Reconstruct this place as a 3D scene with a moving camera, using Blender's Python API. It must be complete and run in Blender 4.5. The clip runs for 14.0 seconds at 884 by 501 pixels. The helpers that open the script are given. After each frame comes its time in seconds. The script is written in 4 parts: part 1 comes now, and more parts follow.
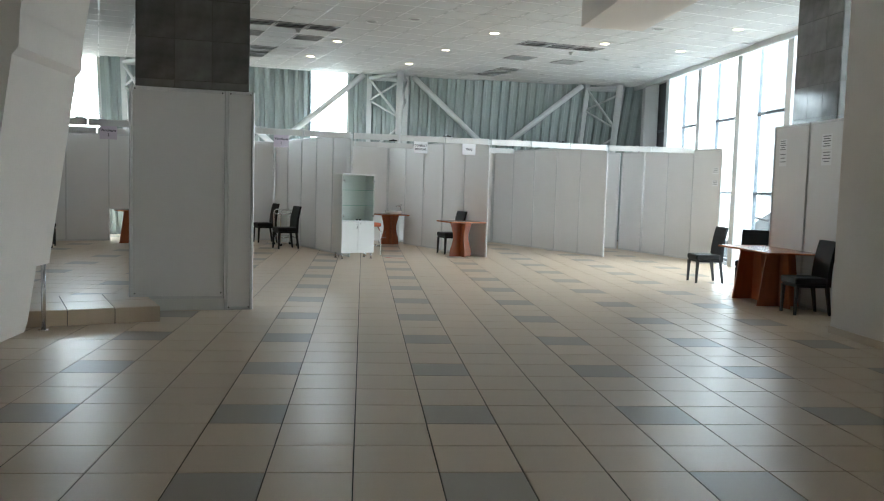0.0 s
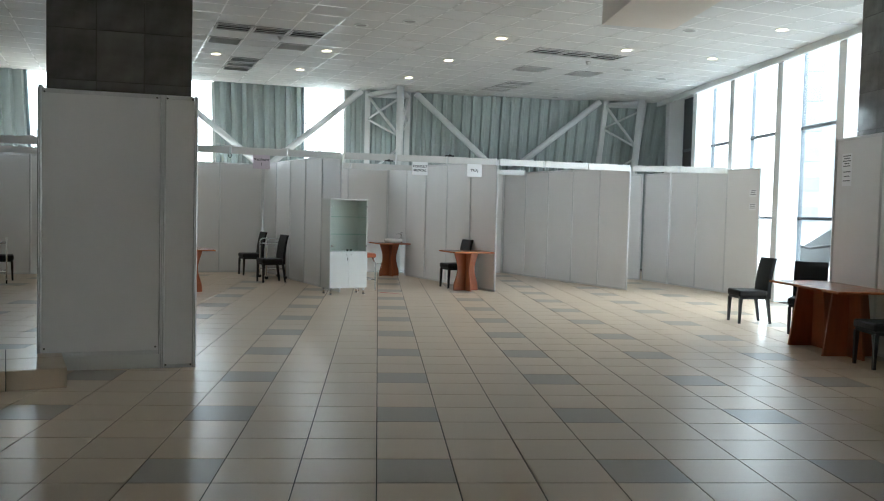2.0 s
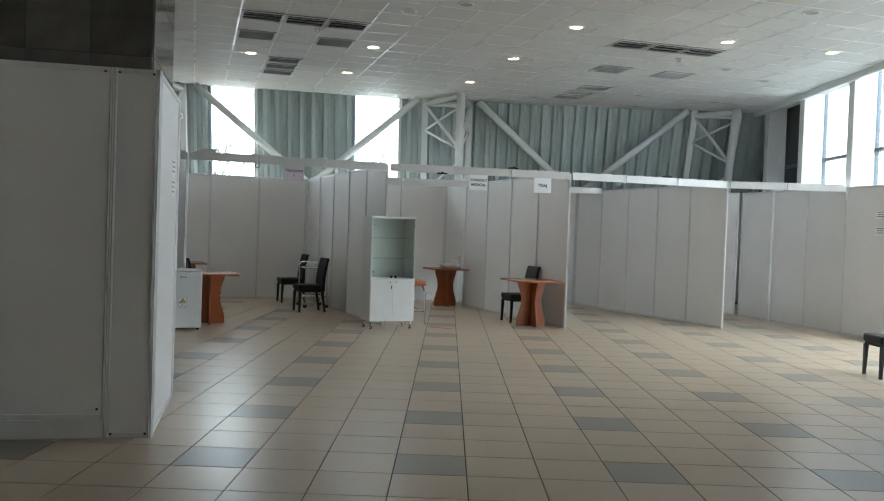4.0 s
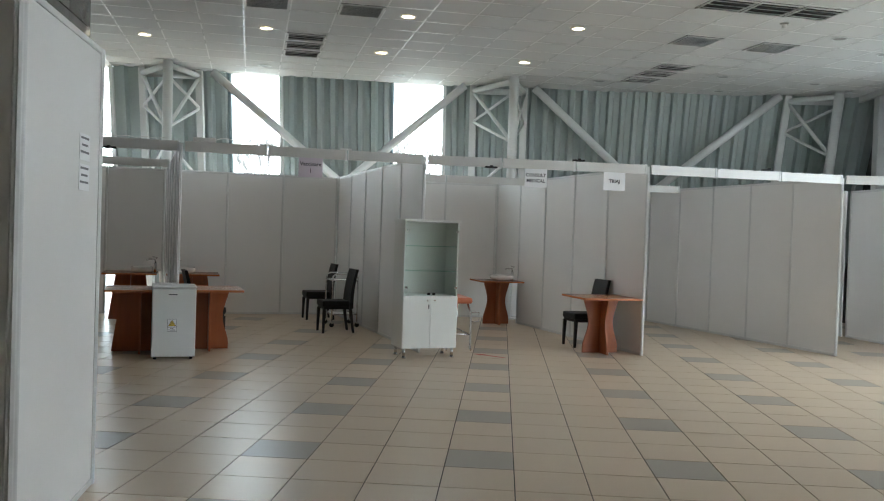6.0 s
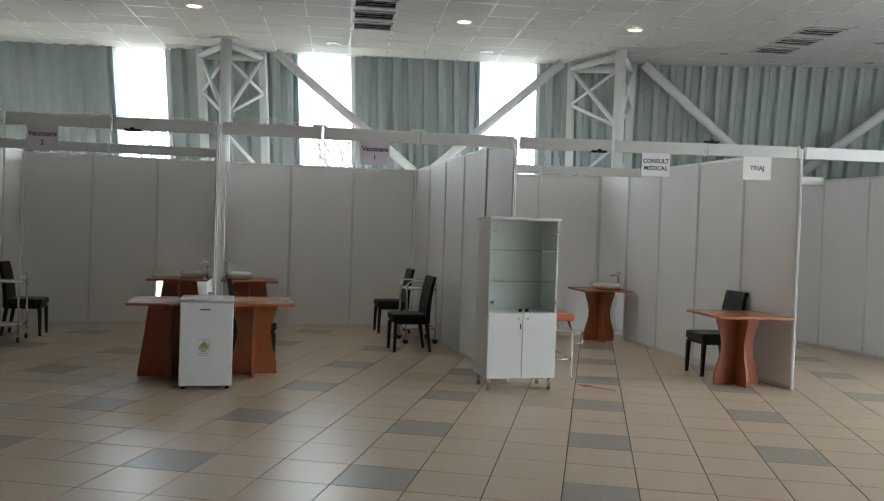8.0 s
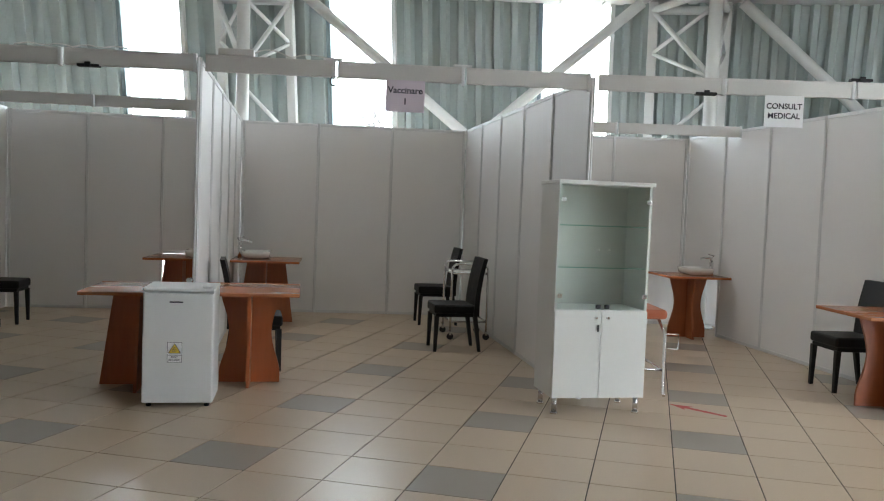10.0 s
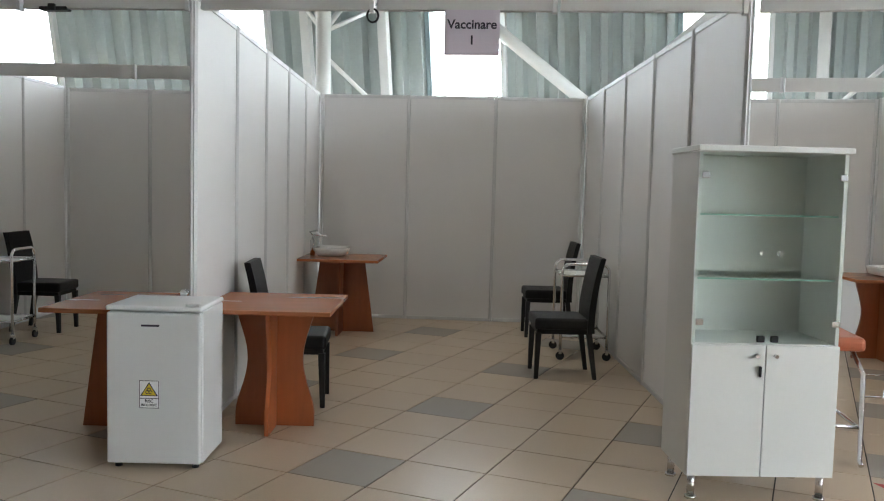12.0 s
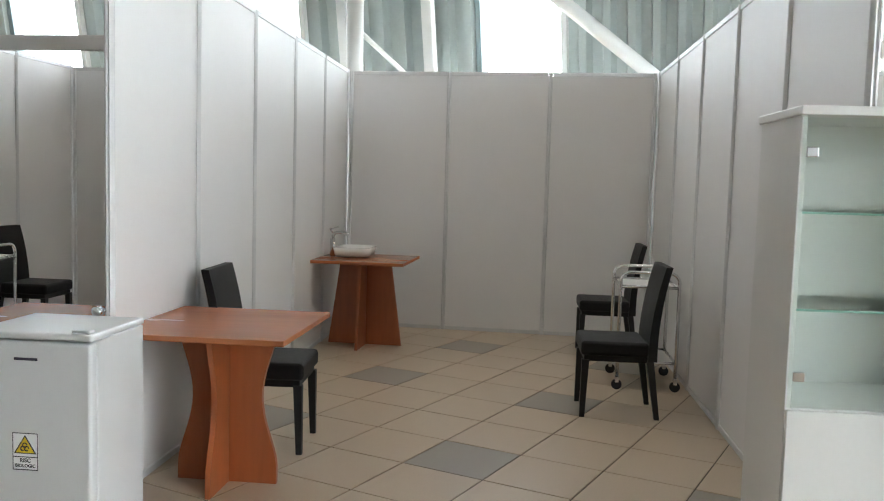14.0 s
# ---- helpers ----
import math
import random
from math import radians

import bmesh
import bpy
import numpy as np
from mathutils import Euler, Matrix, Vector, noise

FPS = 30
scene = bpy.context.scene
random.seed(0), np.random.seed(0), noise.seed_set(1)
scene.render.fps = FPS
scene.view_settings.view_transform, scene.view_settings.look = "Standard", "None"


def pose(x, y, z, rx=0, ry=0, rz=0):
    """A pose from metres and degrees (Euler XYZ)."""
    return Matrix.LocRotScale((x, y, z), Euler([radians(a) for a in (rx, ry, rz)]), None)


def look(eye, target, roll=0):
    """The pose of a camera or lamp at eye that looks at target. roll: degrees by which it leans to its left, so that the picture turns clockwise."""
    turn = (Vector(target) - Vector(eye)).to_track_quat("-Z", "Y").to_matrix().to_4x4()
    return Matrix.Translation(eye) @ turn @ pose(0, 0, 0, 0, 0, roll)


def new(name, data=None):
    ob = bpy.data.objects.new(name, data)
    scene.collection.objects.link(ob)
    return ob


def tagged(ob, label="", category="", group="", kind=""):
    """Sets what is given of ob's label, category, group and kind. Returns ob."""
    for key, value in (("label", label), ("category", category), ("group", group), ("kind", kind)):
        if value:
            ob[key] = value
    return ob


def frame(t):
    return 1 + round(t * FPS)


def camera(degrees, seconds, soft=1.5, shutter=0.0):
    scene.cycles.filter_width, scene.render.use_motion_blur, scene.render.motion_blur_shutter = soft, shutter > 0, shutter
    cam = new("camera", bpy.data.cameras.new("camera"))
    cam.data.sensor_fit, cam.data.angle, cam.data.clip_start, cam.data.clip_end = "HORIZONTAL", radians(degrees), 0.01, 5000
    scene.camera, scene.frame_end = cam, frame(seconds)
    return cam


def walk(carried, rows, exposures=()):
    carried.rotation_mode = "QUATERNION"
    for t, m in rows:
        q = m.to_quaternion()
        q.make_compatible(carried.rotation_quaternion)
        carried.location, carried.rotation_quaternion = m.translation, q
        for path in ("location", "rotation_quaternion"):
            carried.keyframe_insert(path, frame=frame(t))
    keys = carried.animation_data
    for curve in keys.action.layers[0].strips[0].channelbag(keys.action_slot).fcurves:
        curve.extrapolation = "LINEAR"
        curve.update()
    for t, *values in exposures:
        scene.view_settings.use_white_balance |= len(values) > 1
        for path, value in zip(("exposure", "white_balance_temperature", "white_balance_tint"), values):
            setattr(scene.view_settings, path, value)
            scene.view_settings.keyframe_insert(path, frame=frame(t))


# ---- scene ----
cam = camera(55.2, 14.0, soft=1.1)
PATH = [
    (0, (0.024, 0.694, 1.503), (0.213, 2.679, 1.349), 1.7),
    (0.5, (0.137, 1.055, 1.503), (0.344, 3.038, 1.345), 1.5),
    (1, (0.264, 1.584, 1.502), (0.444, 3.57, 1.349), 1.8),
    (1.5, (0.356, 2.106, 1.51), (0.532, 4.094, 1.379), 1.3),
    (2, (0.432, 2.654, 1.51), (0.585, 4.645, 1.415), 1.4),
    (2.5, (0.538, 3.177, 1.498), (0.626, 5.174, 1.458), 2.0),
    (5, (0.781, 6.083, 1.461), (0.745, 8.082, 1.417), 1.9),
    (5.5, (0.781, 6.671, 1.487), (0.72, 8.67, 1.447), 2.1),
    (6, (0.779, 7.222, 1.497), (0.638, 9.217, 1.46), 1.9),
    (6.5, (0.789, 7.728, 1.506), (0.612, 9.72, 1.47), 2.1),
    (7, (0.713, 8.241, 1.505), (0.424, 10.219, 1.465), 1.9),
    (7.5, (0.651, 8.755, 1.517), (0.344, 10.73, 1.473), 1.7),
    (8, (0.579, 9.247, 1.512), (0.229, 11.215, 1.467), 1.9),
    (10.5, (0.225, 11.791, 1.444), (-0.31, 13.714, 1.326), 1.8),
    (11, (0.2, 12.28, 1.44), (-0.418, 14.178, 1.312), 1.4),
    (11.5, (0.166, 12.705, 1.431), (-0.56, 14.563, 1.295), 1.6),
    (12, (0.115, 13.198, 1.434), (-0.685, 15.026, 1.292), 1.4),
    (12.5, (0.054, 13.63, 1.422), (-0.778, 15.443, 1.28), 1.4),
    (13, (-0.012, 13.997, 1.417), (-0.883, 15.791, 1.269), 1.4),
    (13.5, (-0.067, 14.265, 1.415), (-0.986, 16.035, 1.26), 1.5),
    (14, (-0.064, 14.503, 1.414), (-1.036, 16.243, 1.254), 1.6),
]

walk(cam, [(t, look(eye, target, roll)) for t, eye, target, roll in PATH],
     exposures=[(0.0, 1.03, 5800, 4), (1.5, 1.02, 5800, 4), (2.5, 0.56, 5800, 4), (5.0, 0.5, 5950, 5), (8.0, 0.5, 6120, 8),
                (10.5, 0.92, 6130, 9), (12.0, 1.0, 6150, 9), (14.0, 1.3, 6180, 9)])

# ---- world and light: a bright overcast sky ----
world = bpy.data.worlds.new("overcast_sky")
scene.world = world
world.use_nodes = True
wn = world.node_tree
sky = wn.nodes.new("ShaderNodeTexSky")
sky.sky_type, sky.sun_disc = "NISHITA", False
sky.sun_elevation, sky.sun_rotation = radians(38), radians(60)
sky.dust_density = 4.0
bg = wn.nodes["Background"]
cloud = wn.nodes.new("ShaderNodeMixRGB")
cloud.inputs[0].default_value = 0.9
cloud.inputs[2].default_value = (15.6, 16.3, 16.7, 1)
wn.links.new(sky.outputs[0], cloud.inputs[1])
wn.links.new(cloud.outputs[0], bg.inputs[0])
bg.inputs[1].default_value = 0.46
sun_data = bpy.data.lights.new("sun", "SUN")
sun_data.energy, sun_data.angle, sun_data.color = 0.5, radians(40), (1, 0.97, 0.92)
sun = new("sun", sun_data)
sun.matrix_world = look((20, 40, 45), (0, 12, 0))


LAMP_WATTS = 12.0   # each lit ceiling downlight


# ---- materials ----
def material(name, color, rough=0.5, metal=0.0, var=0.08, scale=3.0, fine=60.0, bump=0.02, rnd=0.0, island=0.0,
             spec=0.5, stretch=(1, 1, 1), coat=0.0, placed=False):
    """A surface with two scales of variation, a fine relief, and a tone that may differ from piece to piece."""
    m = bpy.data.materials.new(name)
    m.use_nodes = True
    nt = m.node_tree
    b = nt.nodes["Principled BSDF"]
    tc = nt.nodes.new("ShaderNodeTexCoord")
    mp = nt.nodes.new("ShaderNodeMapping")
    mp.inputs["Scale"].default_value = stretch
    nt.links.new(nt.nodes.new("ShaderNodeNewGeometry").outputs["Position"] if placed else tc.outputs["Object"], mp.inputs[0])
    n1 = nt.nodes.new("ShaderNodeTexNoise")
    n1.inputs["Scale"].default_value, n1.inputs["Detail"].default_value = scale, 4
    n2 = nt.nodes.new("ShaderNodeTexNoise")
    n2.inputs["Scale"].default_value, n2.inputs["Detail"].default_value = fine, 3
    for n in (n1, n2):
        nt.links.new(mp.outputs[0], n.inputs["Vector"])
    add = nt.nodes.new("ShaderNodeMath")
    add.operation = "MULTIPLY_ADD"
    add.inputs[1].default_value = 0.45
    nt.links.new(n2.outputs[0], add.inputs[0])
    nt.links.new(n1.outputs[0], add.inputs[2])
    src = n2.outputs[0] if placed else add.outputs[0]
    if rnd or island:
        if island:
            g = nt.nodes.new("ShaderNodeNewGeometry")
            r = g.outputs["Random Per Island"]
        else:
            g = nt.nodes.new("ShaderNodeObjectInfo")
            r = g.outputs["Random"]
        a2 = nt.nodes.new("ShaderNodeMath")
        a2.operation = "MULTIPLY_ADD"
        a2.inputs[1].default_value = rnd or island
        nt.links.new(r, a2.inputs[0])
        nt.links.new(src, a2.inputs[2])
        src = a2.outputs[0]
    ramp = nt.nodes.new("ShaderNodeMapRange")
    ramp.inputs[1].default_value, ramp.inputs[2].default_value = 0.4, 1.1 + (rnd or island)
    ramp.inputs[3].default_value, ramp.inputs[4].default_value = 1 - var, 1 + var
    nt.links.new(src, ramp.inputs[0])
    mul = nt.nodes.new("ShaderNodeVectorMath")
    mul.operation = "SCALE"
    mul.inputs[0].default_value = color
    nt.links.new(ramp.outputs[0], mul.inputs["Scale"])
    nt.links.new(mul.outputs[0], b.inputs["Base Color"])
    rr = nt.nodes.new("ShaderNodeMapRange")
    rr.inputs[1].default_value, rr.inputs[2].default_value = 0.3, 0.7
    rr.inputs[3].default_value, rr.inputs[4].default_value = max(0.02, rough * 0.93), min(1, rough * 1.07)
    nt.links.new(n1.outputs[0], rr.inputs[0])
    if placed:
        b.inputs["Roughness"].default_value = rough
    else:
        nt.links.new(rr.outputs[0], b.inputs["Roughness"])
    b.inputs["Metallic"].default_value = metal
    b.inputs["Specular IOR Level"].default_value = spec
    b.inputs["Coat Weight"].default_value = coat
    if bump:
        bp = nt.nodes.new("ShaderNodeBump")
        bp.inputs["Strength"].default_value, bp.inputs["Distance"].default_value = bump, 0.02
        nt.links.new(n2.outputs[0], bp.inputs["Height"])
        nt.links.new(bp.outputs[0], b.inputs["Normal"])
    return m


def glow(name, color, strength):
    m = bpy.data.materials.new(name)
    m.use_nodes = True
    b = m.node_tree.nodes["Principled BSDF"]
    b.inputs["Base Color"].default_value = (*color, 1)
    b.inputs["Emission Color"].default_value = (*color, 1)
    b.inputs["Emission Strength"].default_value = strength
    return m


def glass(name, tint=(0.95, 0.98, 0.97), sheen=0.05):
    """Thin clear glass: mostly see-through, with a slight sheen."""
    m = bpy.data.materials.new(name)
    m.use_nodes = True
    nt = m.node_tree
    nt.nodes.remove(nt.nodes["Principled BSDF"])
    tr = nt.nodes.new("ShaderNodeBsdfTransparent")
    tr.inputs[0].default_value = (*tint, 1)
    gl = nt.nodes.new("ShaderNodeBsdfGlossy")
    gl.inputs["Roughness"].default_value = 0.02
    mx = nt.nodes.new("ShaderNodeMixShader")
    mx.inputs[0].default_value = sheen
    nt.links.new(tr.outputs[0], mx.inputs[1])
    nt.links.new(gl.outputs[0], mx.inputs[2])
    nt.links.new(mx.outputs[0], nt.nodes["Material Output"].inputs[0])
    return m


M_TILE = material("beige_glazed_tile", (0.57, 0.455, 0.335), 0.3, var=0.07, scale=1.1, fine=90, bump=0.006, placed=True, spec=0.4, rnd=0.35)
M_TILEJ = material("beige_glazed_tile_far", (0.57, 0.455, 0.335), 0.3, var=0.07, scale=1.1, fine=90, bump=0.006, placed=True, spec=0.4, island=0.35)
M_GREY = material("grey_glazed_tile", (0.33, 0.29, 0.245), 0.33, var=0.05, scale=1.5, fine=110, bump=0.006, placed=True, spec=0.4, rnd=0.3)
M_GREYJ = material("grey_glazed_tile_far", (0.33, 0.29, 0.245), 0.33, var=0.05, scale=1.5, fine=110, bump=0.006, placed=True, spec=0.4, island=0.3)
M_GROUT = material("dark_grout", (0.085, 0.075, 0.065), 0.9, var=0.2, scale=1.5)
M_PANEL = material("white_laminate_panel", (0.80, 0.79, 0.785), 0.52, var=0.035, scale=1.2, fine=90, bump=0.008, rnd=0.25)
M_ALU = material("brushed_aluminium", (0.70, 0.70, 0.70), 0.5, 0.2, var=0.06, scale=8, stretch=(1, 1, 0.1), bump=0.01)
M_BEAM = material("white_coated_aluminium", (0.64, 0.625, 0.605), 0.35, 0.1, var=0.05, scale=2)
M_STEEL = material("white_painted_steel", (0.74, 0.75, 0.74), 0.4, var=0.05, scale=3, bump=0.02)
M_GRID = material("white_enamelled_grid", (0.86, 0.86, 0.85), 0.28, var=0.02, bump=0)
M_CLAD = material("grey_green_ribbed_sheet", (0.43, 0.485, 0.475), 0.45, 0.1, var=0.1, scale=0.8, fine=25, bump=0.03)
M_CEIL = material("mineral_fibre_ceiling", (0.70, 0.70, 0.69), 0.9, var=0.06, scale=0.9, fine=120, bump=0.08, island=0.35)
M_WALL = material("white_plaster", (0.75, 0.695, 0.635), 0.8, var=0.05, scale=1.2, fine=40, bump=0.05)
M_GRANITE = material("polished_dark_granite", (0.125, 0.12, 0.112), 0.1, var=0.5, scale=6, fine=220, bump=0.0, rnd=0.3)
M_WOOD = material("cherry_wood_laminate", (0.36, 0.10, 0.032), 0.36, var=0.35, scale=2.5, fine=30, stretch=(1, 1, 0.12), bump=0.01, rnd=0.15)
M_WOODTOP = material("cherry_wood_top", (0.42, 0.145, 0.055), 0.27, var=0.22, scale=2.5, fine=30, stretch=(0.15, 1, 1), bump=0.01, rnd=0.1)
M_LEATHER = material("black_faux_leather", (0.010, 0.0095, 0.010), 0.5, spec=0.28, var=0.25, scale=6, fine=160, bump=0.12)
M_BLACK = material("black_plastic", (0.012, 0.012, 0.013), 0.5, var=0.2, scale=8)
M_WHITE = material("white_melamine", (0.74, 0.74, 0.72), 0.32, var=0.03, scale=1.5, bump=0.006)
M_FRIDGE = material("white_enamel", (0.74, 0.75, 0.75), 0.3, var=0.03, scale=2, fine=200, bump=0.02, coat=0.3)
M_CHROME = material("chrome", (0.75, 0.75, 0.76), 0.16, 1.0, var=0.06, scale=10, bump=0)
M_PAPER = material("white_paper", (0.90, 0.90, 0.92), 0.6, var=0.04, scale=4, bump=0.02)
M_LILAC = material("lilac_paper", (0.66, 0.58, 0.66), 0.6, var=0.04, scale=4, bump=0.02)
M_INK = material("ink", (0.035, 0.03, 0.05), 0.7, var=0.1)
M_PRINT = material("grey_print", (0.2, 0.2, 0.22), 0.7, var=0.1)
M_YELLOW = material("yellow_print", (0.75, 0.55, 0.03), 0.5, var=0.05)
M_RED = material("red_tape", (0.50, 0.05, 0.05), 0.5, var=0.15, scale=12)
M_ORANGE = material("orange_vinyl", (0.46, 0.13, 0.06), 0.4, var=0.1, scale=8, bump=0.04)
M_CERAMIC = material("white_ceramic", (0.78, 0.78, 0.77), 0.12, var=0.02, bump=0, coat=0.5)
M_DARKCLAD = material("dark_grey_sheet", (0.05, 0.055, 0.06), 0.5, var=0.15, scale=2)
M_VENT = material("vent_metal", (0.72, 0.72, 0.70), 0.5, 0.1, var=0.06)
M_DARK = material("duct_shade_and_screw", (0.03, 0.03, 0.03), 0.8, var=0.2)
M_CONC = material("pavement_concrete", (0.36, 0.36, 0.35), 0.9, var=0.15, scale=0.6)
M_GREYPAINT = material("grey_painted_concrete", (0.23, 0.24, 0.25), 0.7, var=0.1)
# Paler than bark itself: haze is put into the colour.
M_BARK = material("hazed_bark", (0.22, 0.21, 0.2), 0.9, var=0.3, scale=5)
M_TOWER = material("pale_render_facade", (0.27, 0.28, 0.29), 0.9, var=0.08, scale=0.2)
# Window tone lightened towards the facade's, so the colour carries the haze.
M_TOWERGLASS = material("hazed_facade_window", (0.15, 0.16, 0.17), 0.3, var=0.15)
M_LAMP = glow("warm_downlight", (1.0, 0.78, 0.48), 9.0)
M_LAMPOFF = material("unlit_downlight", (0.30, 0.30, 0.29), 0.3, 0.4)
M_SHELFEDGE = material("green_glass_edge", (0.30, 0.50, 0.43), 0.15, var=0.05, bump=0)
M_JAMB = material("blue_grey_frame", (0.24, 0.31, 0.33), 0.4, var=0.1)
M_TRANSOM = material("dark_anodised_aluminium", (0.13, 0.15, 0.17), 0.45, 0.3, var=0.1)
M_GLASS = glass("window_glass")
M_GLASS_EAST = glass("coated_glazing", (0.87, 0.88, 0.875), 0.06)
M_GLASS_GREEN = glass("cabinet_glass", (0.965, 0.992, 0.98), 0.015)


# ---- mesh helpers ----
def box(bm, lo, hi, m=None):
    vs = [bm.verts.new(((hi if i & 1 else lo)[0], (hi if i & 2 else lo)[1], (hi if i & 4 else lo)[2])) for i in range(8)]
    fs = [bm.faces.new([vs[j] for j in f]) for f in
          ((0, 2, 3, 1), (4, 5, 7, 6), (0, 1, 5, 4), (2, 6, 7, 3), (0, 4, 6, 2), (1, 3, 7, 5))]
    if m is not None:
        bmesh.ops.transform(bm, matrix=m, verts=vs)
    return vs, fs


def soften(bm, w, seg=2):
    bmesh.ops.bevel(bm, geom=list(bm.edges), offset=w, segments=seg, affect="EDGES", profile=0.5, clamp_overlap=True)


def solid(lo, hi, w=0.004, m=None, seg=2):
    bm = bmesh.new()
    box(bm, lo, hi)
    if w:
        soften(bm, w, seg)
    if m is not None:
        bm.transform(m)
    return bm


def tube(bm, a, b, r, n=12):
    a, b = Vector(a), Vector(b)
    q = (b - a).to_track_quat("Z", "Y").to_matrix()
    rings = [[bm.verts.new(p + q @ Vector((r * math.cos(k * 2 * math.pi / n), r * math.sin(k * 2 * math.pi / n), 0)))
              for k in range(n)] for p in (a, b)]
    for k in range(n):
        f = bm.faces.new((rings[0][k], rings[0][(k + 1) % n], rings[1][(k + 1) % n], rings[1][k]))
        f.smooth = True
    bm.faces.new(rings[0][::-1])
    bm.faces.new(rings[1])


def rod(a, b, r, n=12):
    bm = bmesh.new()
    tube(bm, a, b, r, n)
    return bm


def polytube(points, r, n=8):
    """A bent tube through the points, with one ring at each."""
    bm = bmesh.new()
    pts = [Vector(p) for p in points]
    rings = []
    for i, p in enumerate(pts):
        d = (pts[min(i + 1, len(pts) - 1)] - pts[max(i - 1, 0)]).normalized()
        q = d.to_track_quat("Z", "Y").to_matrix()
        rings.append([bm.verts.new(p + q @ Vector((r * math.cos(k * 2 * math.pi / n), r * math.sin(k * 2 * math.pi / n), 0))) for k in range(n)])
    for u, v in zip(rings, rings[1:]):
        for k in range(n):
            f = bm.faces.new((u[k], u[(k + 1) % n], v[(k + 1) % n], v[k]))
            f.smooth = True
    bm.faces.new(rings[0][::-1])
    bm.faces.new(rings[-1])
    bmesh.ops.recalc_face_normals(bm, faces=bm.faces)
    return bm


def prism(points, z0, z1):
    bm = bmesh.new()
    lo = [bm.verts.new((x, y, z0)) for x, y in points]
    hi = [bm.verts.new((x, y, z1)) for x, y in points]
    n = len(points)
    for k in range(n):
        bm.faces.new((lo[k], lo[(k + 1) % n], hi[(k + 1) % n], hi[k]))
    bm.faces.new(lo[::-1])
    bm.faces.new(hi)
    bmesh.ops.recalc_face_normals(bm, faces=bm.faces)
    return bm


def mesh_of(name, bm, mat):
    me = bpy.data.meshes.new(name)
    bmesh.ops.recalc_face_normals(bm, faces=bm.faces)
    bm.to_mesh(me)
    bm.free()
    me.materials.append(mat)
    return me


def part(name, bm, mat, parent, label=""):
    ob = new(name, mesh_of(name, bm, mat))
    ob.parent = parent
    return tagged(ob, label)


def thing(name, m, label, category, group="", kind=""):
    ob = new(name)
    ob.empty_display_size = 0.1
    ob.matrix_basis = m
    return tagged(ob, label, category, group, kind)


def single(name, bm, mat, label, category, group="", kind="", m=None):
    ob = new(name, mesh_of(name, bm, mat))
    if m is not None:
        ob.matrix_basis = m
    return tagged(ob, label, category, group, kind)


def lettering(name, body, size, mat, parent, m, label=""):
    """Flat raised text as a mesh, centred on its pose, in its local x-y plane."""
    cu = bpy.data.curves.new(name, "FONT")
    cu.body, cu.size, cu.extrude, cu.offset = body, size, 0.0006, size * 0.022
    cu.align_x, cu.align_y, cu.space_line = "CENTER", "CENTER", 1.15
    tmp = new("tmp", cu)
    me = bpy.data.meshes.new_from_object(tmp.evaluated_get(bpy.context.evaluated_depsgraph_get()))
    bpy.data.objects.remove(tmp)
    me.materials.clear()
    me.materials.append(mat)
    ob = new(name, me)
    ob.parent, ob.matrix_basis = parent, m
    return tagged(ob, label)


# ---- plan ----
CEIL, PANEL_H, HEAD = 4.39, 2.46, 2.495
P0, P1, P2, P3, P4, P5 = (-5.80, 16.0), (-3.015, 16.92), (-0.229, 17.85), (2.65, 18.44), (5.43, 19.25), (7.61, 18.15)
S1, S3 = (7.363, 19.07), (6.87, 20.9)
B0, B1, B2, B3, B4, B5 = (-7.52, 20.14), (-4.93, 21.25), (-2.17, 22.28), (0.69, 22.9), (3.55, 23.4), (6.6, 21.95)
YAW = 16.8
GRID_U, GRID_V = -0.048, -0.251
GLASS_X = 8.0


def wall_top_y(x):
    return float(np.interp(x, [-14, -8.3, -4.46, -1.5, 0.5, 2.5, 4.4, 8.2], [20.2, 21.95, 22.86, 23.48, 23.75, 23.92, 24.12, 24.1]))


def wall_lean(x):
    return float(np.interp(x, [-14, -1, 3, 8.2], [0.7, 0.7, 1.2, 1.9]))


def wall_at(x, z, inward=0.0):
    """A point of the leaning back wall; it stands further out towards the ground."""
    return Vector((x, wall_top_y(x) + wall_lean(x) * (1 - z / CEIL) - inward, z))


# ---- ground, floor base and walls ----
single("ground", solid((-400, -400, -0.3), (400, 400, -0.12), 0), M_CONC, "grey paved ground around the hall", "ground", kind="structure")
floor = single("floor", solid((-14, -3.5, -0.12), (8.1, 27.2, -0.005), 0), M_GROUT, "tiled hall floor in beige with grey accent tiles", "floor", kind="structure")
single("wall_south", solid((-14.2, -3.7, -0.1), (8.3, -3.5, 4.6), 0), M_WALL, "plain white rear wall of the hall", "wall", kind="structure")
single("wall_west", solid((-14.2, -3.5, -0.1), (-14, 21.5, 4.6), 0), M_WALL, "plain white side wall of the hall", "wall", kind="structure")


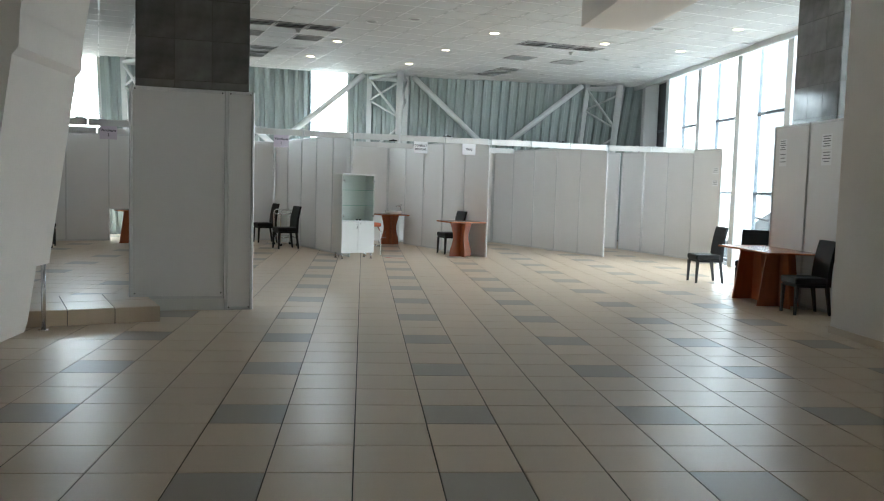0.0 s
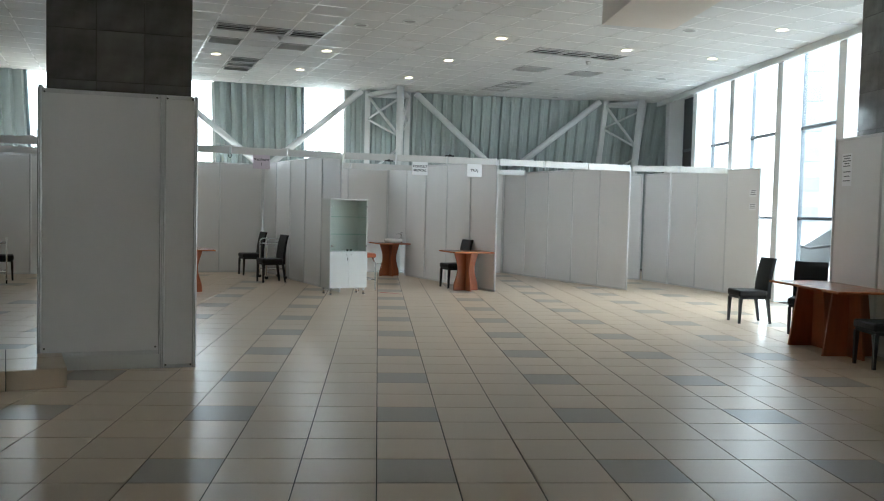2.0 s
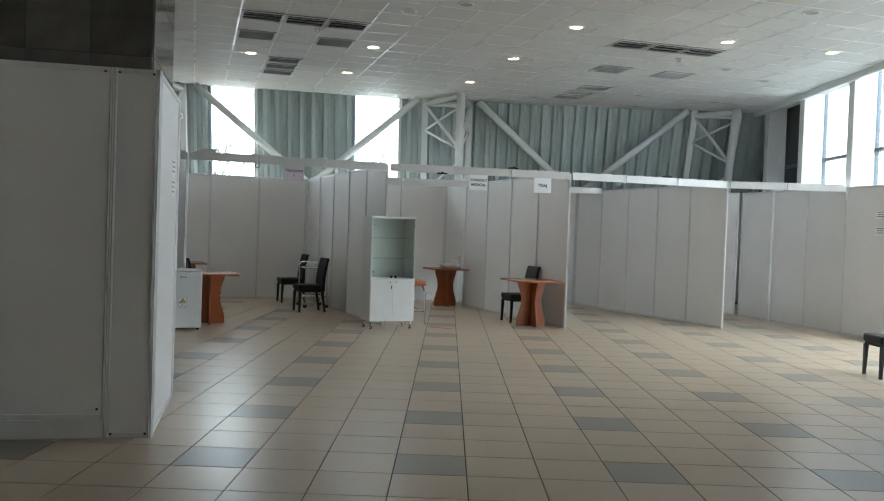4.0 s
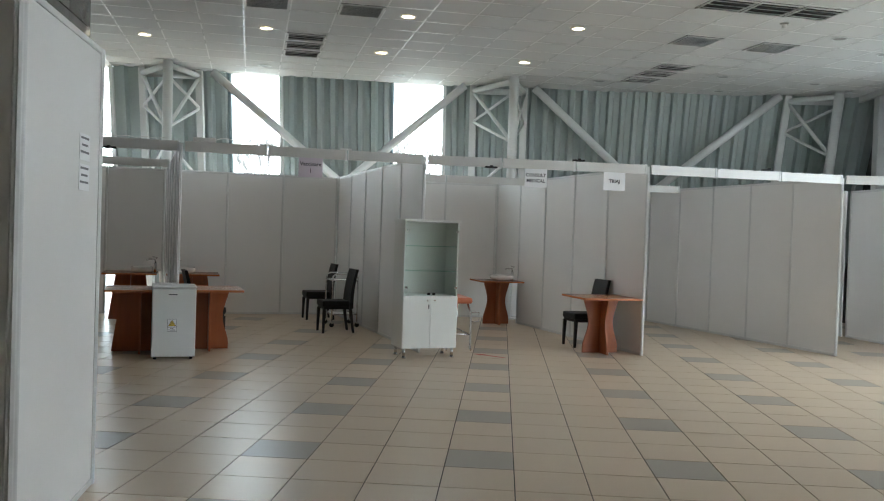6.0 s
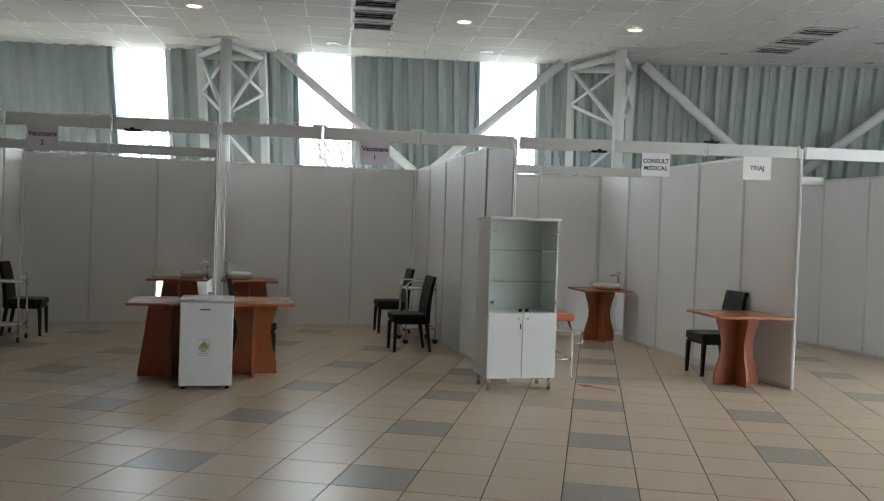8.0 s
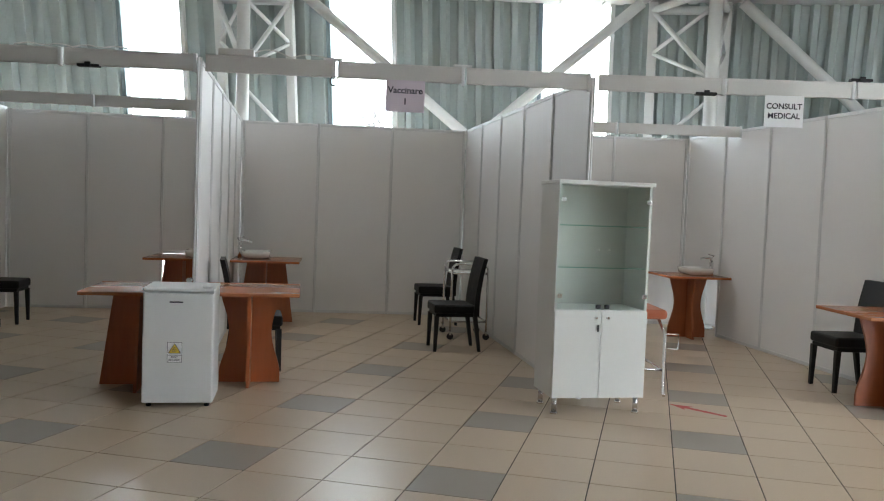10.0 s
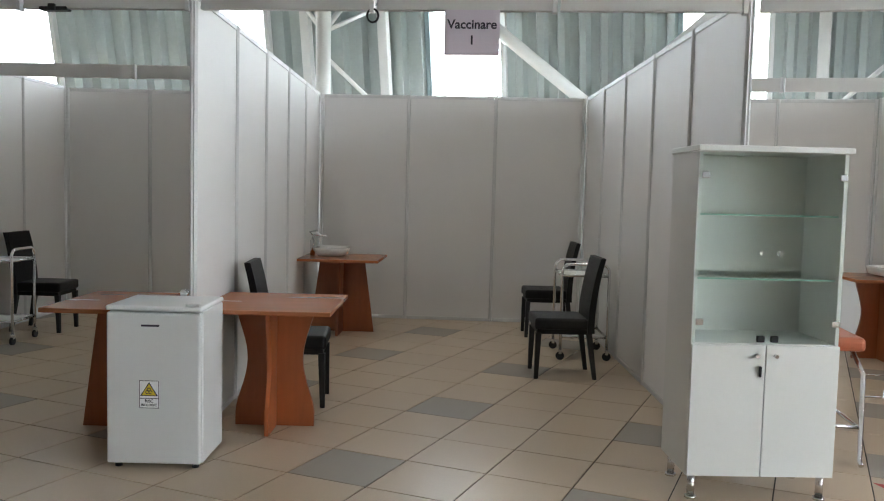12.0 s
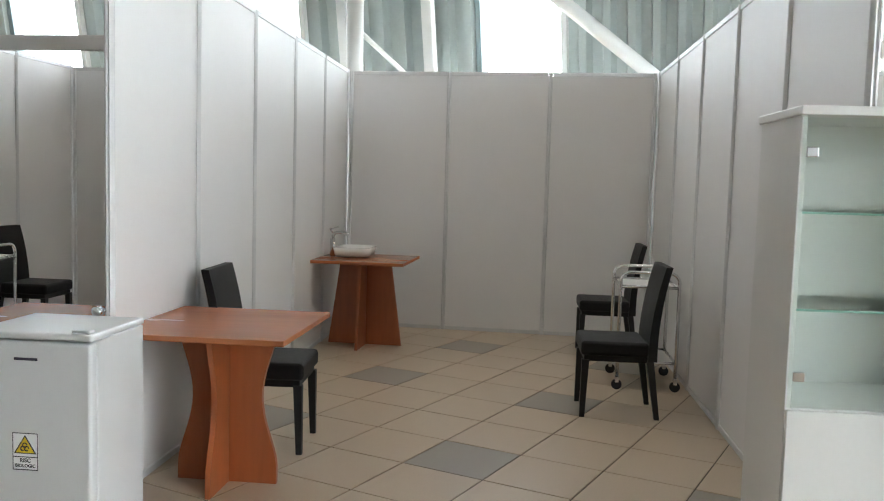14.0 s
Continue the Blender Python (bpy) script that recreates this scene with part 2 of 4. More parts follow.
def cladding(x0, x1, name):
    """A stretch of ribbed sheet following the wall's curve and lean."""
    bm = bmesh.new()
    pitch = 0.25
    n = max(1, round((x1 - x0) / pitch))
    p = (x1 - x0) / n
    prof = []
    for i in range(n):
        a = x0 + i * p
        prof += [(a, 0), (a + p * 0.42, 0), (a + p * 0.56, 0.095), (a + p * 0.86, 0.095)]
    prof.append((x1, 0))
    levels = [-0.1, 1.1, 2.2, 3.2, 3.9, CEIL + 0.25]
    grid = [[[bm.verts.new(wall_at(x, z, d - back)) for x, d in prof] for z in levels] for back in (0.0, 0.06)]
    for j in range(len(levels) - 1):
        for k in range(len(prof) - 1):
            bm.faces.new((grid[0][j][k], grid[0][j][k + 1], grid[0][j + 1][k + 1], grid[0][j + 1][k]))
            bm.faces.new((grid[1][j][k], grid[1][j + 1][k], grid[1][j + 1][k + 1], grid[1][j][k + 1]))
        for k in (0, len(prof) - 1):
            bm.faces.new((grid[0][j][k], grid[0][j + 1][k], grid[1][j + 1][k], grid[1][j][k]))
    return single(name, bm, M_CLAD, "leaning wall of grey-green ribbed metal sheet", "wall", kind="structure")


WINDOWS = [(-10.4, -9.4), (-7.42, -6.47), (-4.46, -3.47), (-1.46, -0.40)]
edges = [-14.1] + [v for w in WINDOWS for v in w] + [8.15]
for k in range(0, len(edges), 2):
    cladding(edges[k], edges[k + 1], "wall_north_%d" % (k // 2 + 1))


def tall_window(x0, x1, k):
    w = tagged(new("window_%d" % k), "tall narrow window with white frame in the ribbed wall", "window", kind="structure")

    def bar(xa, xb, za, zb, deep, name, mat=M_STEEL):
        bm = bmesh.new()
        vs = [bm.verts.new(wall_at(x, z, d)) for z in (za, zb) for x in (xa, xb) for d in (-0.06, deep)]
        for f in ((0, 1, 3, 2), (4, 6, 7, 5), (0, 4, 5, 1), (2, 3, 7, 6), (0, 2, 6, 4), (1, 5, 7, 3)):
            bm.faces.new([vs[i] for i in f])
        part(name, bm, mat, w)
    bar(x0, x0 + 0.06, 0, CEIL, 0.07, "window_jamb", M_JAMB)
    bar(x1 - 0.06, x1, 0, CEIL, 0.07, "window_jamb")
    bar(x0 + 0.06, x1 - 0.06, 1.98, 2.04, 0.05, "transom")
    bm = bmesh.new()
    q = [wall_at(x, z, -0.02) for x, z in ((x0 + 0.06, 0), (x1 - 0.06, 0), (x1 - 0.06, CEIL), (x0 + 0.06, CEIL))]
    bm.faces.new([bm.verts.new(p) for p in q])
    pane = part("pane", bm, M_GLASS, w, "clear glass pane")
    pane.visible_shadow = False


for k, (a, b) in enumerate(WINDOWS):
    tall_window(a, b, k + 1)

# ---- glazed east wall ----
east = tagged(new("window_5"), "floor-to-ceiling curtain wall with deep white fins", "window", kind="structure")
# Bays south of the pier's end are unseen, added to let daylight in.
FINS = [-3.3, -1.1, 0.95, 3.0, 5.05, 7.1, 9.2, 11.25, 13.35, 15.41, 17.47, 19.53, 21.57, 23.4]
for y in FINS:
    part("fin", solid((GLASS_X - 0.42, y - 0.11, 0), (GLASS_X - 0.03, y + 0.11, CEIL + 0.3), 0.012), M_STEEL, east)
    part("mullion", solid((GLASS_X - 0.03, y - 0.05, 0), (GLASS_X + 0.08, y + 0.05, CEIL + 0.3), 0.005), M_TRANSOM, east)
for ya, yb in zip(FINS, FINS[1:]):
    for z in (0.06, 1.52, 3.13):
        part("transom", solid((GLASS_X - 0.04, ya + 0.05, z - 0.03), (GLASS_X + 0.06, yb - 0.05, z + 0.03), 0.004), M_TRANSOM, east)
        part("bracket", solid((GLASS_X - 0.16, ya + 0.112, z - 0.05), (GLASS_X - 0.04, ya + 0.17, z + 0.05), 0.006), M_STEEL, east)
    for za, zb in ((0.09, 1.49), (1.55, 3.10), (3.16, CEIL + 0.3)):
        if ya > 21:
            part("dark_pane", solid((GLASS_X, ya + 0.05, za), (GLASS_X + 0.02, yb - 0.05, zb), 0), M_DARKCLAD, east, "dark grey opaque pane")
        else:
            part("pane", solid((GLASS_X, ya + 0.05, za), (GLASS_X + 0.012, yb - 0.05, zb), 0), M_GLASS_EAST, east)
single("wall_corner", solid((GLASS_X - 0.02, 23.51, -0.1), (GLASS_X + 0.15, 27.2, CEIL + 0.3), 0), M_DARKCLAD, "dark sheet closing the corner", "wall", kind="structure")

# ---- ceiling ----
bm = bmesh.new()
box(bm, (-14, -3.5, CEIL + 0.02), (7.75, 20.2, CEIL + 0.2))
for k in range(44):
    xa = -14 + k * 0.5
    if xa < 7.7:
        box(bm, (xa, 20.2, CEIL + 0.02), (xa + 0.5, wall_top_y(xa + 0.25) + 0.1, CEIL + 0.2))
turn = Matrix.Rotation(radians(YAW), 4, "Z")
for i in range(-40, 40):
    for j in range(-12, 50):
        c = turn @ Vector((i * 0.6 + GRID_U, j * 0.6 + GRID_V, 0))
        if -13.7 < c.x < 7.45 and -3.2 < c.y < wall_top_y(c.x) - 0.15:
            h = 0.293
            d = random.uniform(-0.0015, 0.0015)
            lo = [turn @ Vector((i * 0.6 + GRID_U + sx * h, j * 0.6 + GRID_V + sy * h, CEIL + d)) for sx, sy in ((-1, -1), (1, -1), (1, 1), (-1, 1))]
            hi = [Vector((v.x, v.y, CEIL + 0.02)) for v in lo]
            a = [bm.verts.new(v) for v in lo]
            b = [bm.verts.new(v) for v in hi]
            bm.faces.new(a[::-1])
            for q in range(4):
                bm.faces.new((a[q], a[(q + 1) % 4], b[(q + 1) % 4], b[q]))
single("ceiling", bm, M_CEIL, "suspended ceiling of white mineral tiles", "ceiling", kind="structure")
bars = bmesh.new()
for i in range(-40, 41):
    for horizontal in (False, True):
        run = []
        for j in range(-60, 110):
            u, v = i * 0.6 - 0.3 + (GRID_V if horizontal else GRID_U), j * 0.3
            c = turn @ (Vector((v, u, 0)) if horizontal else Vector((u, v, 0)))
            if -13.8 < c.x < 7.4 and -3.3 < c.y < wall_top_y(c.x) - 0.12:
                run.append(v)
        if len(run) > 1:
            if horizontal:
                box(bars, (run[0], u - 0.01, CEIL - 0.004), (run[-1], u + 0.01, CEIL + 0.019), turn)
            else:
                box(bars, (u - 0.01, run[0], CEIL - 0.0035), (u + 0.01, run[-1], CEIL + 0.018), turn)
single("ceiling_grid", bars, M_GRID, "white metal grid carrying the ceiling tiles", "ceiling grid", kind="structure")
single("trim_ceiling", solid((7.5, -3.4, CEIL - 0.10), (7.575, 24.0, CEIL + 0.018), 0.004), M_STEEL, "white edge trim of the ceiling along the glazing", "trim", kind="structure")
single("ceiling_bulkhead", prism([(3.31, 13.68), (4.31, 13.78), (4.31, 10.5), (4.31, 4.0), (3.33, 4.0)], 3.99, CEIL - 0.004), M_WALL,
       "lowered plaster bulkhead under the ceiling", "bulkhead", kind="structure")

# ---- white walls near the entrance ----
# Only the north end shows; the unseen length is set to hold back daylight.
single("wall_east_pier", solid((5.2, 0.8, 0), (6.4, 9.52, CEIL - 0.004), 0.01), M_WALL, "white plastered pier beside the entrance", "wall", kind="structure")
single("baseboard", solid((5.185, 0.8, 0), (5.199, 9.53, 0.08), 0.003), M_TILE, "beige tiled skirting along the pier", "baseboard", kind="structure")
# ---- leaning stair flank by the entrance ----
bm = bmesh.new()
prof = [(-3.14, 0.0), (-3.11, 0.1), (-3.02, 0.66), (-2.91, 0.66), (-2.66, 2.40), (-2.61, 2.46), (-2.595, 2.73), (-2.53, 3.12), (-2.32, CEIL - 0.005), (-9, CEIL - 0.005), (-9, 0.0)]
lo = [bm.verts.new((x, 7.5, z)) for x, z in prof]
hi = [bm.verts.new((x, 8.95, z)) for x, z in prof]
for k in range(len(prof)):
    bm.faces.new((lo[k], lo[(k + 1) % len(prof)], hi[(k + 1) % len(prof)], hi[k]))
bm.faces.new(lo[::-1])
bm.faces.new(hi)
single("wall_stair_flank", bm, M_WALL, "white leaning flank wall of a stair", "wall", kind="structure")
post = thing("rail_post", pose(-3.0, 9.05, 0), "brushed steel railing post on the floor", "railing")
part("tube", rod((0, 0, 0.01), (0, 0, 0.78), 0.022), M_CHROME, post)
part("base_plate", rod((0, 0, 0), (0, 0, 0.012), 0.05), M_CHROME, post)

# ---- tiled step ----
stepm = pose(-2.05, 9.66, 0, 0, 0, 23)
step = thing("platform", stepm, "low tiled step running past the column", "step", kind="structure")
part("core", solid((-6, 0.006, 0), (-0.006, 1.12, 0.152), 0), M_GROUT, step)
tile_top = mesh_of("step_tile", solid((0.004, 0.006, 0.152), (0.441, 0.55, 0.162), 0.002, seg=1), M_TILE)
tile_face = mesh_of("riser_tile", solid((0.004, -0.004, 0.002), (0.441, 0.006, 0.158), 0.002, seg=1), M_TILE)
for i in range(12):
    for me, name, yy in ((tile_top, "step_tile", 0), (tile_top, "step_tile", 0.557), (tile_face, "riser_tile", 0)):
        o = new(name, me)
        o.parent, o.matrix_basis = step, pose(-0.445 * (i + 1), yy, 0)


# ---- exhibition partitions ----
def partition(a, b, n, label, gaps=(), h=PANEL_H, z0=0.0, category="partition", bottom=0.0):
    """A row of white panels between aluminium posts. gaps: panels that start at table height."""
    a, b = Vector((*a, 0)), Vector((*b, 0))
    d = b - a
    length = d.length
    w = thing("partition_wall", Matrix.Translation((a.x, a.y, z0)) @ Matrix.Rotation(math.atan2(d.y, d.x), 4, "Z"), label, category,
              "exhibition partitions")
    step_ = length / n
    r = 0.021
    pts = []
    for k in range(8):
        an = k * math.pi / 4 + math.pi / 8
        pts.append((r * math.cos(an), r * math.sin(an)))
        an2 = an + math.pi / 8
        if k % 2 == 1:
            pts.append((r * 0.72 * math.cos(an2), r * 0.72 * math.sin(an2)))
    post_me = mesh_of("post", prism(pts, 0, h), M_ALU)
    panel_me = mesh_of("panel", solid((0.008, -0.004, 0.035), (step_ - 0.008, 0.004, h - 0.035), 0.001, seg=1), M_PANEL)
    rail_me = mesh_of("rail", solid((0.021, -0.012, 0), (step_ - 0.021, 0.012, 0.036), 0.003, seg=1), M_ALU)
    low_me = mesh_of("panel_short", solid((0.008, -0.004, 0.755), (step_ - 0.008, 0.004, h - 0.035), 0.001, seg=1), M_PANEL)
    for i in range(n + 1):
        o = new("post", post_me)
        o.parent, o.matrix_basis = w, pose(i * step_, 0, 0)
    for i in range(n):
        o = new("panel", low_me if i in gaps else panel_me)
        o.parent, o.matrix_basis = w, pose(i * step_, 0, 0)
        for z in (0.72 if i in gaps else 0.0, h - 0.036):
            o = new("rail", rail_me)
            o.parent, o.matrix_basis = w, pose(i * step_, 0, z)
    return w


def between(a, b, f):
    return (a[0] + (b[0] - a[0]) * f, a[1] + (b[1] - a[1]) * f)


SIDE = "white laminate booth partition in aluminium profiles"
partition(P0, B0, 5, SIDE, h=2.475)
partition(P1, B1, 5, SIDE, h=2.475)
partition(P2, B2, 5, SIDE, h=2.475)
partition(P3, B3, 5, SIDE, gaps=(4,), h=2.475)
partition(P4, B4, 5, "bluish-lit white booth partition in aluminium profiles")
partition(P5, S3, 3, "white booth partition ending beside the glazing")
partition(between(S3, B5, 0.05), between(S3, B5, 0.95), 1, "white booth partition ending beside the glazing")
BACK = "white laminate back wall of a booth"
inset = 0.045


for a, b, gaps in ((B0, B1, (2,)), (B1, B2, ()), (B2, B3, ()), (B3, B4, ()), (B4, B5, ())):
    partition(between(a, b, 0.016), between(a, b, 0.984), 3, BACK, gaps)
partition((-10.4, 19.15), between(B0, B1, -0.016), 3, BACK)
partition((-8.6, 15.2), (-10.4, 19.05), 4, SIDE)


# ---- header beams over the booth fronts ----
def header(a, b, n, z=HEAD, height=0.115, label="white aluminium header beam across the booth fronts"):
    a, b = Vector((*a, 0)), Vector((*b, 0))
    d = b - a
    w = thing("header_beam", Matrix.Translation((a.x, a.y, z)) @ Matrix.Rotation(math.atan2(d.y, d.x), 4, "Z"), label, "beam", "booth headers")
    s = d.length / n
    for i in range(n):
        bm = bmesh.new()
        box(bm, (i * s + 0.02, -0.018, -height), ((i + 1) * s - 0.02, 0.018, 0))
        soften(bm, 0.003, 1)
        box(bm, (i * s + 0.02, -0.023, -0.018), ((i + 1) * s - 0.02, 0.023, 0.002))
        box(bm, (i * s + 0.02, -0.023, -height - 0.002), ((i + 1) * s - 0.02, 0.023, -height + 0.014))
        part("beam", bm, M_BEAM, w)
        part("clamp", solid(((i + 1) * s - 0.021, -0.026, -height - 0.012), ((i + 1) * s + 0.003, 0.026, 0.008), 0.003), M_ALU, w)
    return w


for a, b in ((P0, P1), (P1, P2), (P2, P3), (P3, P4)):
    header(between(a, b, 0.008), between(a, b, 0.992), 3)
header((-8.6, 15.2), between(P0, P1, -0.008), 3)
header(between(P4, S1, 0.012), between(P4, S1, 0.985), 2)
RAIL = "white aluminium cross rail stiffening a booth"
for a, b, c, d, f in ((P0, B0, P1, B1, 0.64), (P2, B2, P3, B3, 0.72), (P3, B3, P4, B4, 0.80)):
    header(between(between(a, b, f), between(c, d, f), 0.012), between(between(a, b, f), between(c, d, f), 0.988), 2, label=RAIL)


# ---- clad columns ----
def clad_column(m, size, label):
    """A granite-faced column; its foot is hidden by a panel box."""
    col = thing("column", m, label, "column", kind="structure")
    e = size - 0.1
    part("core", solid((0.06, 0.06, 0), (e + 0.04, e + 0.04, CEIL - 0.004), 0), M_GROUT, col)
    slab = mesh_of("granite_slab", solid((0.002, 0.0, 0.002), (e / 3 - 0.002, 0.015, 0.448), 0.002, seg=1), M_GRANITE)
    for side in range(4):
        rot = pose(size / 2, size / 2, 0) @ Matrix.Rotation(side * math.pi / 2, 4, "Z") @ pose(-e / 2, -e / 2 - 0.008, 0)
        for i in range(3):
            for j in range(5):
                if 2.15 + j * 0.45 < CEIL:
                    o = new("granite_slab", slab)
                    o.parent = col
                    o.matrix_basis = rot @ pose(i * e / 3, 0, 2.135 + j * 0.45)
    return col


def corner(m, x, y):
    v = m @ Vector((x, y, 0))
    return (v.x, v.y)


colm = pose(-1.245, 10.6, 0, 0, 0, 12.5) @ pose(-1.31, 0, 0)
clad_column(colm, 1.31, "square column faced in dark polished granite")
BOXL = "white panel screen boxed round a column"
partition(corner(colm, 0.0, 0.0), corner(colm, 1.015, 0.0), 1, BOXL, h=2.36, z0=0.13)
partition(corner(colm, 1.03, -0.001), corner(colm, 1.31, -0.001), 1, BOXL, h=2.49)
partition(corner(colm, 1.31, 0.045), corner(colm, 1.31, 1.34), 1, BOXL, h=2.49)
partition(corner(colm, 0.0, 0.045), corner(colm, 0.0, 1.34), 1, BOXL, h=2.36, z0=0.165)
single("plinth_board", solid((0.0, -0.004, 0.0), (1.012, 0.014, 0.128), 0.002, colm), M_WHITE, "white board closing the gap under a screen", "board")
clad_column(pose(6.2, 11.4, 0, 0, 0, 2), 1.2, "square granite-faced column beside the glazing")
partition((6.06, 12.72), (6.03, 9.8), 3, "white panel screen with notices before a column", h=2.5)
partition((6.06, 9.78), (7.2, 9.76), 1, BOXL, h=2.5)


# ---- steel trusses in front of the ribbed wall ----
def truss(x, gap, fx, fy, label):
    """A three-legged lattice column: two flat legs at the wall, a round one before them, and rods between."""
    t = thing("truss_column", pose(0, 0, 0), label, "truss", "steel truss columns")
    zt = CEIL - 0.012
    drift = wall_lean(fx) - 0.6

    def rear(side, z):
        return wall_at(x + side * gap / 2, z, 0.22)

    def front(z):
        return Vector((fx, fy + drift * (1 - z / CEIL), z))
    for side in (-1, 1):
        bm = bmesh.new()
        vs = [bm.verts.new(rear(side, z) + Vector((dx, dy, 0))) for z in (0, zt) for dx, dy in ((-0.065, -0.05), (0.065, -0.05), (0.065, 0.05), (-0.065, 0.05))]
        for f in ((3, 2, 1, 0), (4, 5, 6, 7), (0, 1, 5, 4), (1, 2, 6, 5), (2, 3, 7, 6), (3, 0, 4, 7)):
            bm.faces.new([vs[k] for k in f])
        soften(bm, 0.012, 2)
        part("chord", bm, M_STEEL, t)
    part("front_tube", rod(front(0), front(zt), 0.085, 24), M_STEEL, t)
    part("cap_plate", solid((fx - 0.2, fy - 0.12, zt - 0.012), (fx + 0.2, fy + 0.12, zt + 0.004), 0.004), M_STEEL, t)
    part("base_plate", solid((fx - 0.18, fy + drift - 0.18, 0), (fx + 0.18, fy + drift + 0.18, 0.02), 0.004), M_STEEL, t)
    part("head_beam", rod(rear(-1, zt - 0.1), rear(1, zt - 0.1), 0.06, 12), M_STEEL, t)
    for side in (-1, 1):
        part("head_arm", rod(rear(side, zt - 0.1), front(zt - 0.08), 0.05, 12), M_STEEL, t)
        part("lattice", rod(rear(side, zt - 0.12), front(3.2), 0.035, 10), M_STEEL, t)
        for za, zb in ((4.1, 3.7), (3.2, 3.7), (2.95, 2.35), (1.8, 2.35), (1.7, 1.1), (0.5, 1.1)):
            part("lattice", rod(front(za), rear(side, zb), 0.026, 8), M_STEEL, t)
    return t


TRUSS = "white lattice column of welded steel tube"
for k in (-2, -1, 0, 1):
    truss(0.62 + 6.02 * k, 0.98, 0.9 + 6.01 * k, 22.48 + 0.9 * k, TRUSS)


def brace(xa, za, xb, zb):
    b = single("diagonal_brace", rod(wall_at(xa, za, 0.4), wall_at(xb, zb, 0.4), 0.075, 16), M_STEEL,
               "thick white steel tube bracing the wall", "brace", "diagonal braces")
    return b


for xa, xb in ((-4.62, -2.36), (-0.02, -2.24), (1.3, 3.55), (5.95, 3.67)):
    brace(xa, CEIL - 0.05, xb, 2.45)
for x in (-2.3, 3.61):
    p = wall_at(x, 2.4, 0.4)
    single("gusset_plate", solid((-0.35, -0.02, -0.12), (0.35, 0.02, 0.1), 0.005), M_STEEL, "white steel plate joining two braces", "gusset plate", "gusset plates", m=Matrix.Translation(p) @ Matrix.Rotation(radians(14), 4, "Z"))
    single("strut", rod(wall_at(x, 0, 0.4), wall_at(x, 2.3, 0.4), 0.06, 12), M_STEEL, "white upright steel tube under the braces", "strut", "struts")
# ---- ceiling fittings ----
LIT = [(2.42, 16.74), (1.72, 18.97), (1.05, 21.28), (-0.57, 18.46), (-1.26, 20.73), (4.71, 17.31), (6.44, 17.77), (6.52, 15.26),
       (-2.71, 19.23), (-4.73, 19.74)]
UNLIT = [(-3.51, 21.96), (-1.2, 22.62), (2.45, 22.83), (4.49, 22.18), (6.21, 22.7), (4.76, 23.57), (5.33, 19.3), (0.11, 16.16), (0.86, 15.75), (5.2, 15.6), (6.33, 20.23)]


def downlight(x, y, lit):
    d = thing("downlight", pose(x, y, CEIL - 0.004), "round recessed ceiling downlight, glowing warm" if lit else "round recessed ceiling downlight, switched off",
              "ceiling lamp", "downlights")
    bm = bmesh.new()
    n = 24
    prof = [(0.115, 0.0), (0.112, -0.008), (0.09, -0.01), (0.082, 0.0)]
    rings = [[bm.verts.new((r * math.cos(k * 2 * math.pi / n), r * math.sin(k * 2 * math.pi / n), z)) for k in range(n)] for r, z in prof]
    for u, v in zip(rings, rings[1:]):
        for k in range(n):
            bm.faces.new((u[k], u[(k + 1) % n], v[(k + 1) % n], v[k])).smooth = True
    part("ring", bm, M_STEEL, d)
    part("lens", rod((0, 0, -0.004), (0, 0, 0.001), 0.083, 24), M_LAMP if lit else M_LAMPOFF, d)


for x, y in LIT:
    downlight(x, y, True)
    bulb = bpy.data.lights.new("downlight_beam", "SPOT")
    bulb.energy, bulb.color, bulb.spot_size, bulb.spot_blend, bulb.shadow_soft_size = LAMP_WATTS, (1.0, 0.95, 0.88), radians(150), 0.9, 0.08
    new("downlight_beam", bulb).matrix_world = look((x, y, CEIL - 0.03), (x, y + 0.001, 0))
for x, y in UNLIT:
    downlight(x, y, False)


def vent(x, y, yaw, w, h, slats, label, mat=M_VENT):
    v = thing("ceiling_vent", pose(x, y, CEIL - 0.005, 0, 0, yaw), label, "air vent", "ceiling vents")
    # A flat near-black plate stands in for the shade inside the duct.
    part("shade_plate", solid((-w / 2, -h / 2, -0.004), (w / 2, h / 2, 0.0), 0), M_DARK, v)
    for lo, hi in (((-w / 2, -h / 2), (w / 2, -h / 2 + 0.03)), ((-w / 2, h / 2 - 0.03), (w / 2, h / 2)),
                   ((-w / 2, -h / 2 + 0.03), (-w / 2 + 0.03, h / 2 - 0.03)), ((w / 2 - 0.03, -h / 2 + 0.03), (w / 2, h / 2 - 0.03))):
        part("frame", solid((*lo, -0.016), (*hi, -0.004), 0.002, seg=1), mat, v)
    me = mesh_of("slat", solid((-w / 2 + 0.03, -0.02, -0.002), (w / 2 - 0.03, 0.02, 0.001), 0), mat)
    for i in range(slats):
        o = new("slat", me)
        o.parent = v
        o.matrix_basis = pose(0, -h / 2 + 0.03 + (h - 0.06) * (i + 0.5) / slats, -0.011, 35)


GR = "slatted metal air grille set in the ceiling"
def on_grid(x, y):
    """The middle of the ceiling module in which a place lies."""
    v = turn.inverted() @ Vector((x, y, 0))
    w = turn @ Vector((round((v.x - GRID_U) / 0.6) * 0.6 + GRID_U, round((v.y - GRID_V) / 0.6) * 0.6 + GRID_V, 0))
    return w.x, w.y


